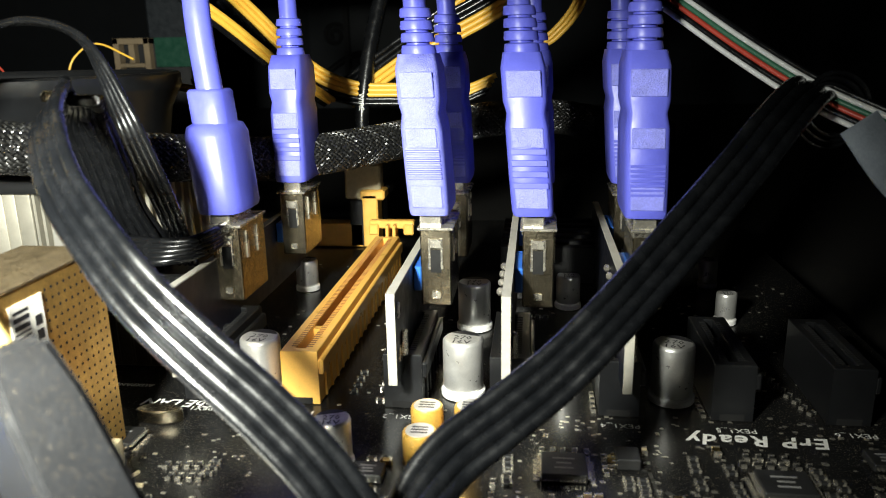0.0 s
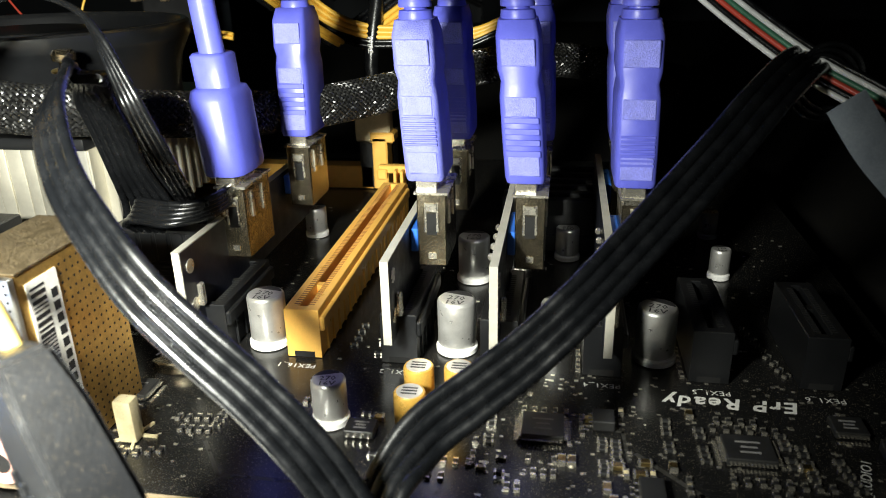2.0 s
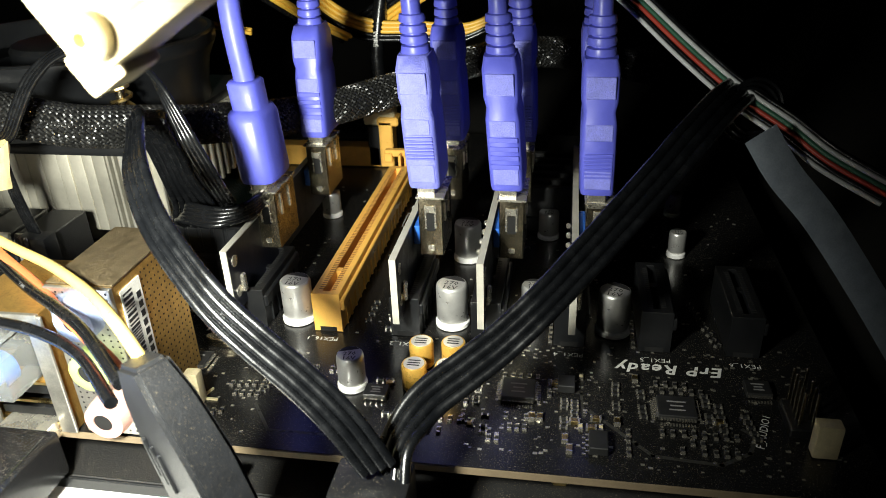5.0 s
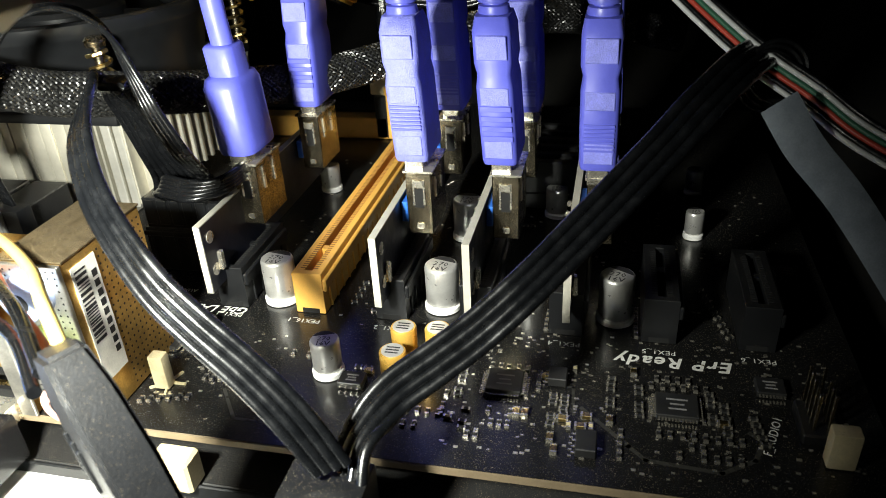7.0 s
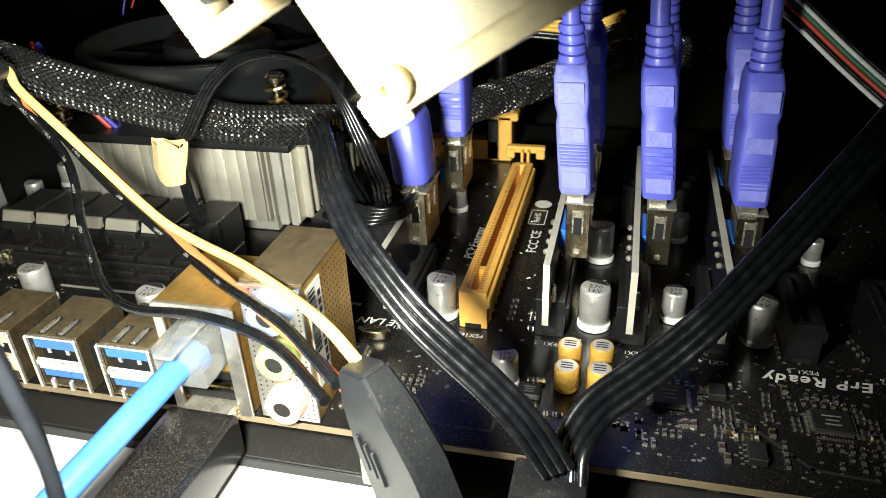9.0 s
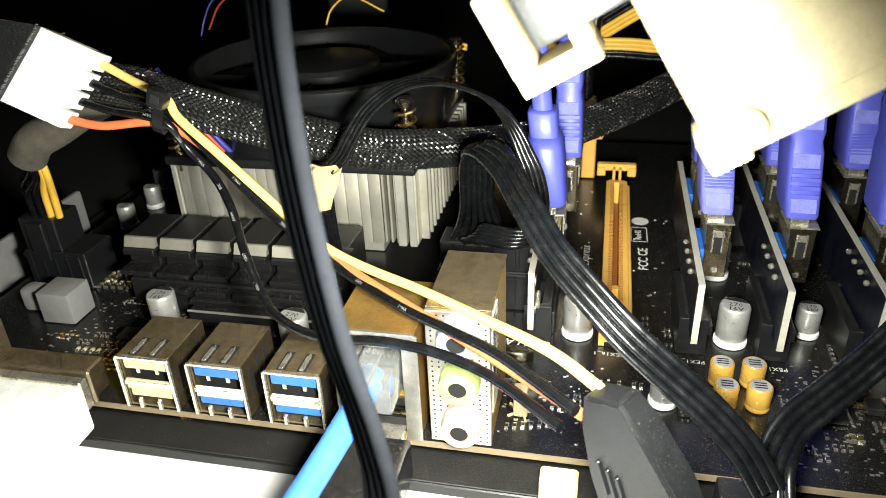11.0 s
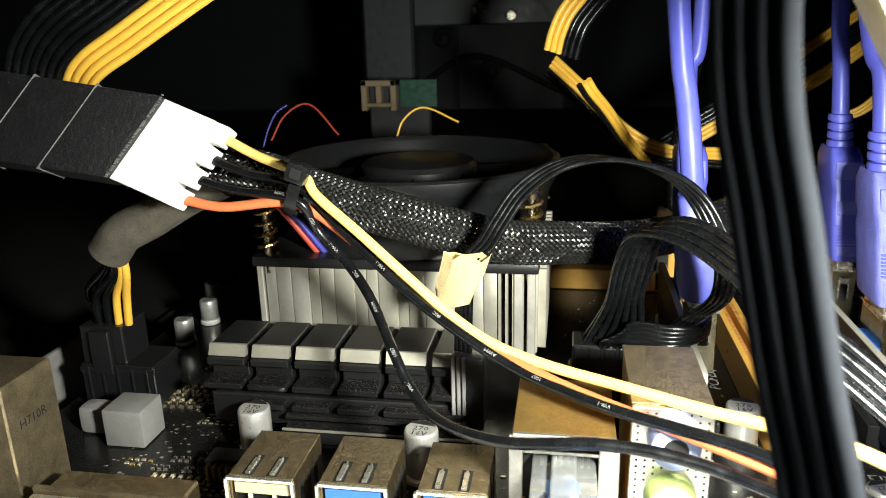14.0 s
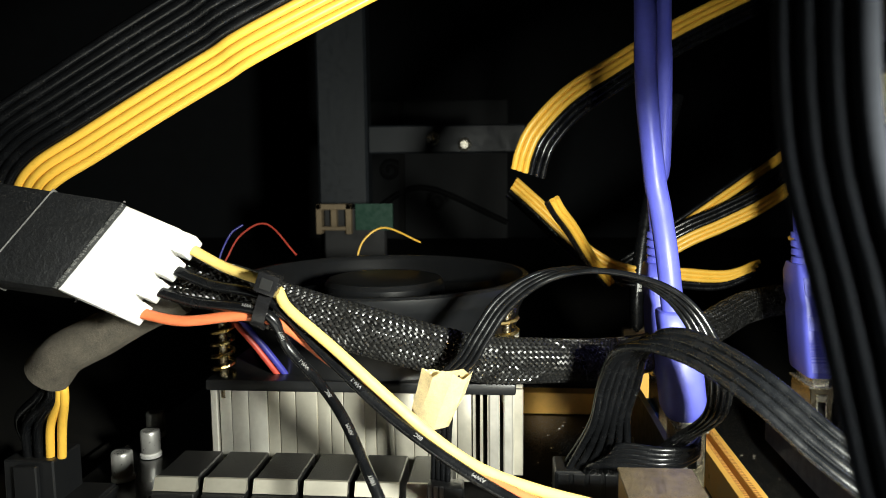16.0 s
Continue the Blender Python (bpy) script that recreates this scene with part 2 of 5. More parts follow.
def writing(text, size, material, parent, x, y, z, rz=0.0, name="printed_text", spread=1.0, slant=0.0, m=None, bold=0.0):
    cu = bpy.data.curves.new("text", "FONT")
    cu.body, cu.size, cu.align_x, cu.align_y = text, size, "CENTER", "CENTER"
    cu.space_character, cu.shear, cu.offset, cu.resolution_u = spread, slant, bold, 2
    tmp = new("text", cu)
    me = bpy.data.meshes.new_from_object(tmp)
    bpy.data.objects.remove(tmp)
    bpy.data.curves.remove(cu)
    o = BASE[top_of(parent)]
    me.transform(Matrix.Diagonal((S, S, S, 1)) @ Matrix.Translation(-o) @ (m if m is not None else Matrix.Translation((x, y, z)) @ Matrix.Rotation(radians(rz), 4, "Z")))
    me.materials.append(MATS[material])
    me.name = name
    ob = new(name, me)
    ob.parent = parent
    return ob


rng = random.Random(7)

# ---- setting ----
setting("table", box(B(), -900, 900, -700, 900, -40, -13), "tray", "dark table top under the open rig")
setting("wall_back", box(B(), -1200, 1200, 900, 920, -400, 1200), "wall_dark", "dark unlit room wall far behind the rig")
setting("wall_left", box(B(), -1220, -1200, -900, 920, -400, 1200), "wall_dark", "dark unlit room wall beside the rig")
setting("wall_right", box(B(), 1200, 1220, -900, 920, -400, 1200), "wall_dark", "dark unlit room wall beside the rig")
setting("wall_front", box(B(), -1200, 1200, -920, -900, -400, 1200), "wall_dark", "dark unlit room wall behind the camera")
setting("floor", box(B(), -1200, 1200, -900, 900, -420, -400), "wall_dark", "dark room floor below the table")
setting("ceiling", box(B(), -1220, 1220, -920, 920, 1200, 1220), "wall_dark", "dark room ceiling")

paper = thing("paper_sheet", -120, -150, -13, "bright white paper sheet lying on the table before the board", "paper")
part("sheet", box(B(), -330, -12, -260, -47.5, -12.95, -12.3), "paper", paper)
tray = thing("support_tray", -30, 50, -13, "black textured plastic tray carrying the motherboard", "tray")
part("plate", box(B(), -215, 130, -47, 185, -12.9, -10, 0.6), "tray", tray)
part("front_lip", box(B(), -215, 130, -48, -47.1, -12.9, -9.4, 0.3), "black_plastic", tray)

# ---- motherboard ----
mb = thing("motherboard", -36, 50, -1.6, "black dusty motherboard with amber slots, silver capacitors and stacked ports", "motherboard")
part("circuit_board", box(B(), -192, 121, -43.6, 160, -1.5, 0), "pcb", mb)
part("board_edge", box(B(), -192, 121, -44, -43.6, -1.6, -0.1), "pcb_edge", mb, "bare tan fibreglass edge")
for x, y in ((-18, -30), (60, -34), (-110, -34), (-180, 63), (110, 63)):
    part("standoff", lathe(B(), [(2.6, -10), (2.6, -1.6)], x, y, 6), "brass", mb)

# x16 slot: two long walls, ribs on the flank, a key and the retention latch
def long_slot(x, y0, length, colour, inner, name):
    z = 11.2
    bm = B()
    loops = [[bm.verts.new(p) for p in ((x - w, y0 + e, h), (x + w, y0 + e, h), (x + w, y0 + length - e, h), (x - w, y0 + length - e, h))]
             for w, e, h in ((3.7, 0, 0.2), (3.7, 0, z - 0.15), (3.55, 0.15, z), (1.05, 1.65, z), (0.9, 1.8, z - 0.2), (0.9, 1.8, 0.2))]
    for a, b in zip(loops, loops[1:] + loops[:1]):
        for k in range(4):
            bm.faces.new((a[k], a[(k + 1) % 4], b[(k + 1) % 4], b[k]))
    s = part(name, bm, colour, mb, "amber plastic expansion slot" if colour == "amber" else "black plastic expansion slot")
    part("slot_key", box(B(), x - 0.95, x + 0.95, y0 + 13.2, y0 + 15.0, 0.25, z - 0.6), colour, s)
    part("slot_ledge", box(B(), x + 3.6, x + 4.7, y0, y0 + length, 6.4, z - 1.6, 0.3), colour, s)
    part("slot_floor", box(B(), x - 0.9, x + 0.9, y0 + 1.8, y0 + length - 1.8, 0.3, 3.0), inner, s)
    n = int((length - 5) / 1.0)
    bm = B()
    for i in range(n):
        for sx in (-1.55, 1.55):
            box(bm, x + sx - 0.6, x + sx + 0.6, y0 + 2.6 + i - 0.22, y0 + 2.6 + i + 0.22, z - 0.3, z + 0.06)
    tagged(part("contact_strip", bm, "amber_dark" if colour == "amber" else "hole_shade", s), kind="stuff")
    rib = mesh_of("rib", box(B(), 0, 0.55, -0.35, 0.35, 0.3, 8.6, 0.1), colour)
    for i in range(int(length / 4.4)):
        ob = piece("rib", rib, s, x + 3.65, y0 + 4 + i * 4.4, 0)
    part("foot_notch", box(B(), x - 2.2, x + 2.2, y0 - 0.06, y0 + 0.5, 0.2, 1.5), "hole_shade", s)
    return s


slot16 = long_slot(0, 0, 89, "amber", "amber_dark", "expansion_slot")
bm = B()
box(bm, -3.2, 3.2, 89, 94, 0.2, 9.5, 0.4)
box(bm, -1.6, -0.6, 94, 99, 0.2, 13.4, 0.2)
box(bm, 0.6, 1.6, 94, 99, 0.2, 13.4, 0.2)
box(bm, -7.4, 7.0, 97.2, 100.2, 11.6, 14.2, 0.4)
box(bm, -7.4, -4.2, 96.0, 98.4, 9.8, 13.2, 0.4)
box(bm, 3.8, 7.0, 96.0, 98.4, 9.8, 13.2, 0.4)
part("slot_latch", bm, "amber", slot16)
PITCH = 20.32
for i in (-1, 1, 2, 3, 4, 5):
    long_slot(i * PITCH, 0, 25, "black_plastic", "hole_shade", "expansion_slot")

for i, t in ((-1, "PEX1_1"), (0, "PEX16_1"), (1, "PEX1_2"), (2, "PEX1_3"), (3, "PEX1_4"), (4, "PEX1_5"), (5, "PEX1_6")):
    writing(t, 2.15, "silk", mb, i * PITCH + (0.0 if i else -0.8), -3.3, 0.05, 180, spread=1.05)
writing("ErP Ready", 5.0, "silk", mb, 84.4, -6.6, 0.05, 180, spread=1.16, slant=0.25, bold=0.12)
writing("PCI Express", 4.4, "silk", mb, -9.2, 47, 0.05, 90, slant=0.2)
writing("GbE LAN", 4.0, "silk", mb, -24, -1.5, 0.05, 180, slant=0.25, bold=0.08)
writing("FCC CE", 4.4, "silk", mb, 9.6, 51, 0.05, 90, bold=0.06)
writing("RoHS", 3.0, "silk", mb, 8.3, 68, 0.05, 90, bold=0.06)
bm = B()
for x0, x1, y0, y1 in ((5.6, 5.9, 63, 74), (11.0, 11.3, 63, 74), (5.6, 11.3, 63, 63.3), (5.6, 11.3, 73.7, 74)):
    box(bm, x0, x1, y0, y1, 0.02, 0.06)
lathe(bm, [(3.0, 0.02), (3.0, 0.07)], 9, 79, 24)
part("printed_mark", bm, "silk", mb)
writing("AUXPANEL1", 1.9, "silk", mb, -39, 5.5, 0.05, 180)
writing("F_AUDIO1", 2.3, "silk", mb, 101, -26, 0.05, 72, spread=1.05)

# printed guide lines
bm = B()
def line(bm, pts, w, z=0.03):
    for (x0, y0), (x1, y1) in zip(pts, pts[1:]):
        d = Vector((x1 - x0, y1 - y0, 0)).normalized() * (w / 2)
        q = Vector((-d.y, d.x, 0))
        vs = [bm.verts.new(Vector((x, y, z)) + s) for x, y, s in ((x0, y0, -d - q), (x1, y1, d - q), (x1, y1, d + q), (x0, y0, -d + q))]
        bm.faces.new(vs)
line(bm, [(66, -24), (75, -33), (78, -36), (91, -37), (97, -33), (99, -28), (97, -26)], 0.9)
line(bm, [(-8, -30), (-2, -38), (12, -38), (12, -34)], 0.7)
line(bm, [(58, -17), (64, -18), (64.5, -26)], 0.6)
tr = part("copper_trace", bm, "trace", mb)
tagged(tr, kind="stuff")

# capacitors
def can_mesh(r, h):
    body = mesh_of("capacitor", lathe(B(), [(r * 1.02, 1.4), (r * 1.02, 0.4), (r * 1.02, 0.3), (r * 0.9, 1.6), (r, 2.2), (r, h - 0.7), (r * 0.97, h - 0.25), (r * 0.90, h)], 0, 0, 28), "can")
    base = mesh_of("rubber_base", lathe(B(), [(r * 1.0, 0.05), (r * 1.10, 0.25), (r * 1.10, 1.3), (r * 1.0, 1.6)], 0, 0, 28), "white_plastic")
    top = mesh_of("capacitor_top", lathe(B(), [(r * 0.88, h - 0.1), (r * 0.88, h + 0.06)], 0, 0, 28), "can_top")
    bm = B()
    half = [bm.verts.new((r * 0.86 * math.cos(a), r * 0.86 * math.sin(a), h + 0.09)) for a in [math.pi * (0.15 + 0.7 * k / 12) for k in range(13)]]
    bm.faces.new(half)
    mark = mesh_of("polarity_mark", bm, "can_mark")
    cu = bpy.data.curves.new("text", "FONT")
    cu.body, cu.size, cu.align_x, cu.align_y, cu.space_line, cu.resolution_u, cu.offset = "270\n16V", r * 0.62, "CENTER", "CENTER", 0.85, 1, 0.02
    tmp = new("text", cu)
    print_ = bpy.data.meshes.new_from_object(tmp)
    bpy.data.objects.remove(tmp)
    bpy.data.curves.remove(cu)
    print_.transform(Matrix.Diagonal((S, S, S, 1)) @ Matrix.Translation((0, -r * 0.3, h + 0.1)))
    print_.materials.append(MATS["can_mark"])
    return body, base, top, mark, print_


def capacitor(kit, x, y, rz=0):
    c = piece("capacitor", kit[0], mb, x, y, 0, rz - 180)
    for n, me in zip(("rubber_base", "capacitor_top", "polarity_mark", "printed_label"), kit[1:]):
        o = new(n, me)
        o.parent = c
        if n == "printed_label":
            o.rotation_euler.z = radians(-0.6 * (rz - 180))
    return c


CAN8, CAN8L, CAN6, CAN5 = can_mesh(4.0, 12.0), can_mesh(4.0, 13.0), can_mesh(3.15, 9.0), can_mesh(2.5, 8.0)
for x, y, kit, rz in ((-9.6, 5.2, CAN8, 170), (31.2, 7.4, CAN8, 165), (12.2, -21.2, CAN6, 200), (51.6, 14.2, CAN6, 180), (71.8, 8.2, CAN8, 150),
                      (30.6, 43.5, CAN8, 180), (92, 51, CAN5, 180), (94, 80, CAN5, 180), (-128.0, -10.0, CAN8, 180), (-84.5, -16.5, CAN8L, 170),
                      (-179, 68, CAN6, 180), (-179, 50, CAN6, 180), (-186, 86, CAN6, 180), (-20, 70, CAN6, 180), (54, 60, CAN6, 180)):
    capacitor(kit, x, y, rz)
for x, y in ((26.6, -11.2), (34.2, -10.6), (26.6, -20.0), (34.2, -19.6)):
    c = part("audio_capacitor", lathe(B(), [(2.8, 0.4), (2.9, 0.6), (2.9, 1.2), (2.75, 1.5), (2.9, 1.8), (2.9, 6.3), (2.7, 6.7)], x, y, 24), "gold_sleeve", mb, "gold-sleeved audio capacitor")
    part("capacitor_top", lathe(B(), [(2.4, 6.6), (2.35, 6.85)], x, y, 24), "can", c)
    bm = B()
    for k in range(3):
        box(bm, x - 1.4, x + 1.4, y - 1.1 + k * 0.9, y - 0.7 + k * 0.9, 6.86, 6.89)
    tagged(part("printed_label", bm, "can_mark", c), kind="stuff")

# chips
PIN = mesh_of("pin", box(box(B(), -0.16, 0.16, 0, 0.7, 0.9, 1.1), -0.16, 0.16, 0.6, 1.3, 0.02, 0.22), "tin")
def chip(x0, x1, y0, y1, h, sides, pitch, bars=True):
    c = part("chip", box(B(), x0, x1, y0, y1, 0.25, h, 0.18), "chip", mb, "black chip with silver legs")
    for s in sides:
        a, b = (x0, x1) if s in "fb" else (y0, y1)
        n = int((b - a - 0.6) / pitch)
        for k in range(n + 1):
            u = (a + b) / 2 + (k - n / 2) * pitch
            px, py, rz = {"f": (u, y0, 180), "b": (u, y1, 0), "l": (x0, u, 90), "r": (x1, u, -90)}[s]
            piece("leg", PIN, c, px, py, 0, rz)
    if bars:
        bm = B()
        for k, w in enumerate((0.5, 0.34, 0.42)):
            xm, ym = (x0 + x1) / 2, (y0 + y1) / 2 + (1 - k) * (y1 - y0) * 0.2
            box(bm, xm - w * (x1 - x0) / 2, xm + w * (x1 - x0) / 2, ym - 0.22, ym + 0.22, h + 0.01, h + 0.03)
        tagged(part("printed_label", bm, "choke_grey", c), kind="stuff")
    return c


chip(80.0, 88.0, -25.2, -18.4, 1.7, "flr", 0.62)
chip(46.5, 53.8, -23.0, -16.0, 1.7, "flr", 0.62)
chip(99.5, 105.0, -15.5, -10.5, 1.6, "f", 0.65)
chip(15.8, 21.2, -26.0, -21.8, 1.7, "fb", 1.27)
chip(58.8, 62.6, -18.5, -14.2, 2.2, "l", 1.2, False)
chip(65.4, 69.2, -37.6, -32.0, 2.2, "l", 1.6, False)
chip(-31, -25, -20, -14, 1.6, "fblr", 0.6)
chip(-160, -150, 20, 27, 1.2, "fblr", 0.8)
chip(110, 116, 30, 36, 1.6, "fb", 0.7)
bm = B()
lathe(bm, [(2.0, 0.2), (2.1, 0.5), (2.0, 2.4), (1.7, 2.7)], -25, -8.5, 20, Matrix.Translation((-25, -8.5, 0)) @ Matrix.Diagonal((2.2, 1, 1, 1)) @ Matrix.Translation((25, 8.5, 0)))
part("crystal", bm, "nickel", mb, "oval metal crystal can")

# small soldered parts
def smd_mesh(l, w, h, body):
    bm = box(B(), -l / 2, l / 2, -w / 2, w / 2, 0.02, h, 0.08)
    ends = box(box(B(), -l / 2 - 0.12, -l / 2 + 0.28, -w / 2 - 0.05, w / 2 + 0.05, 0.0, h + 0.04), l / 2 - 0.28, l / 2 + 0.12, -w / 2 - 0.05, w / 2 + 0.05, 0, h + 0.04)
    return mesh_of("small_resistor", bm, body), mesh_of("solder_end", ends, "tin")


SMD = [smd_mesh(1.5, 0.8, 0.55, "chip"), smd_mesh(1.5, 0.8, 0.75, "cream_plastic"), smd_mesh(2.0, 1.2, 0.9, "brass")]
def smd(kind, x, y, rz):
    a = piece("small_resistor", SMD[kind][0], mb, x, y, 0, rz)
    b = new("solder_end", SMD[kind][1])
    b.parent = a


def smd_row(x0, y0, dx, dy, n, rz, kind=0, skip=0.0):
    for k in range(n):
        if rng.random() >= skip:
            smd(kind, x0 + dx * k + rng.uniform(-.12, .12), y0 + dy * k + rng.uniform(-.12, .12), rz + rng.uniform(-2, 2))


for r in ((77.0, -16.0, 0, -1.7, 7, 0), (90.5, -16, 0, -1.7, 6, 0), (79.5, -15.0, 2.1, 0, 6, 90), (80.5, -12.8, 2.1, 0, 4, 90), (80.5, -29.0, 2.1, 0, 8, 90),
          (84, -31.6, 2.1, 0, 5, 90), (84, -34.0, 2.1, 0, 6, 90), (93, -19, 0, -2.0, 5, 0), (60.3, -21, 0, -1.25, 8, 0), (62.5, -21.4, 0, -1.25, 6, 0),
          (46.5, -13.6, 1.9, 0, 5, 90), (57, -15, 0, -2.2, 3, 90), (48, -27.5, 2.2, 0, 4, 90), (49, -31, 1.6, 0, 3, 90), (45, -35, 1.6, 0, 2, 90),
          (71.5, -14, 0, -1.7, 6, 0), (73.4, -30, 0, -2.0, 5, 90), (41, -16, 0, -1.6, 6, 0), (38.8, -24, 0, -1.8, 5, 90), (98, -22, 0.3, -1.7, 5, 0),
          (16, -18.6, 2.2, 0, 3, 0), (22, -30, 2, 0, 3, 0), (43.6, -28, 0, -1.8, 4, 0), (30, -30, 2.1, 0, 5, 90), (28, -34, 2.1, 0, 4, 90),
          (-16, -24, 1.8, 0.2, 5, 90), (-14, -27, 1.8, 0, 4, 90), (-24, -36, 1.9, 0.5, 6, 90), (-8, -22, 0, -1.8, 3, 0), (2, -16, 1.8, 0, 4, 90),
          (-150, -21, 1.6, 0.0, 12, 90), (-147, -17, 1.7, 0.1, 9, 90), (-139, -14, 1.7, -0.2, 6, 90), (-152, 12, 1.6, -0.3, 6, 90), (-148, 16, 0.4, 2, 7, 0),
          (-162, 18, 0.6, 2.1, 6, 0), (-145, 8, 1.8, 0, 4, 90), (-165, 38, 2, 0, 6, 90), (-120, -26, 1.8, 0, 8, 90), (-100, -20, 1.8, 0, 6, 90),
          (15, 3, 0, 2.4, 4, 0), (9, 6, 0, 3.1, 5, 20), (56.5, 2, 0, 2.1, 4, 90), (76.5, 2, 0, 2.0, 6, 90), (96.5, 4, -0.6, 2.4, 9, 40), (40, 52, 2, 0, 5, 0)):
    smd_row(*r, skip=0.08)
for x, y, rz in ((53.5, -27.5, 90), (55.2, -27.5, 90), (66, -29.5, 0), (61.5, -36.5, 90), (62.5, -28, 0), (67, -26.5, 0), (76, -11.6, 90), (92.4, -24.6, 0), (58.2, -15.4, 0), (60.6, -33.5, 90), (71.4, -27, 90), (20.6, -19.6, 0)):
    smd(2, x, y, rz)
for x, y, rz in ((63.8, -29.6, 90), (68, -29.4, 90), (40.5, -31, 0), (64, -12.4, 90)):
    smd(1, x, y, rz)
for k in range(5):
    smd_row(-166 + k * 0.8, 8 + k * 2.6, 2.6, 0.2, 6, 90, 1 if k % 2 else 2, 0.12)
smd_row(-148, -24.5, 2.2, 0, 9, 90, 1, 0.2)
PADS = [mesh_of("solder_pad", box(B(), -0.62, 0.62, -0.42, 0.42, 0.0, 0.35, 0.1), m) for m in ("tin", "brass")]
for x0, y0, nx, ny, dx, dy in ((-149.5, 0.6, 5, 4, 1.75, 1.5), (-139.9, 0.5, 1, 6, 1, 1.7), (-151.5, 12.6, 4, 3, 1.9, 1.7), (-144.5, 13.5, 3, 4, 1.8, 1.8),
                              (-150.5, -33.2, 9, 2, 1.75, 2.2), (-137.5, -31.5, 5, 4, 2.0, 1.9), (-158, -20, 4, 2, 1.8, 1.8), (-149, 20, 3, 4, 2.0, 2.4), (-110, -17, 9, 1, 2.4, 1), (-84, -14, 8, 1, 2.6, 1)):
    for i in range(nx):
        for j in range(ny):
            if rng.random() > 0.1:
                piece("solder_pad", PADS[rng.random() > 0.7], mb, x0 + i * dx + rng.uniform(-.15, .15), y0 + j * dy + rng.uniform(-.12, .12), 0, rng.choice((0, 0, 90)))
chip(-147.5, -142.0, 7.4, 11.8, 1.6, "fblr", 0.7, False)
bm = B()
for x0, y0, w, d, n in ((-165, -30, 80, 30, 160), (-170, 5, 35, 50, 130), (-30, -40, 30, 30, 50), (40, -40, 75, 40, 260), (5, -5, 110, 90, 220), (-55, 30, 50, 80, 60)):
    for _ in range(n):
        x, y, s = x0 + rng.random() * w, y0 + rng.random() * d, rng.uniform(0.22, 0.5)
        box(bm, x - s, x + s, y - s * 0.6, y + s * 0.6, 0.0, 0.10)
tagged(part("solder_speckle", bm, "tin", mb), kind="stuff")

# headers
bm = B()
box(bm, 105.5, 112.0, -27.5, -17.5, 0.1, 2.4, 0.3)
hd = part("pin_header", bm, "black_plastic", mb)
pin = mesh_of("header_pin", box(B(), -0.3, 0.3, -0.3, 0.3, 0.2, 10.5, 0.08), "nickel")
for i in range(5):
    for j in range(2):
        if (i, j) != (3, 1):
            piece("header_pin", pin, hd, 107.4 + j * 2.54, -25.8 + i * 2.1, 0)
def jumper_cap(x, y, w, d, h, m):
    bm = box(B(), x - w, x + w, y - d, y + d, 0.2, h, 0.5, 2)
    return part("jumper_cap", bm, m, mb, "ivory plastic cap")
jumper_cap(110.8, -31.5, 2.4, 1.6, 8.0, "cream_plastic")
cd = jumper_cap(-21.2, -31.0, 1.7, 1.4, 8.5, "cream_plastic")
bm = B()
for k in range(5):
    box(bm, -1.4 + k * 0.0, 1.4, -0.25, 0.25, 0.05, 0.5, 0, 1, Matrix.Translation((-21, -30, 0)) @ Matrix.Rotation(k * 1.26, 4, "Z") @ Matrix.Translation((2.6, 0, 0)))
part("pad_ring", bm, "cream_plastic", mb)
bm = box(B(), -134.5, -126.0, -24.5, -19.0, 0.2, 6.0, 0.3)
ph = part("pin_header", bm, "black_plastic", mb)
for k in range(5):
    part("header_pin", box(B(), -133.6 + k * 1.6, -133.0 + k * 1.6, -26.4, -24.4, 1.0, 5.2), "brass", ph)
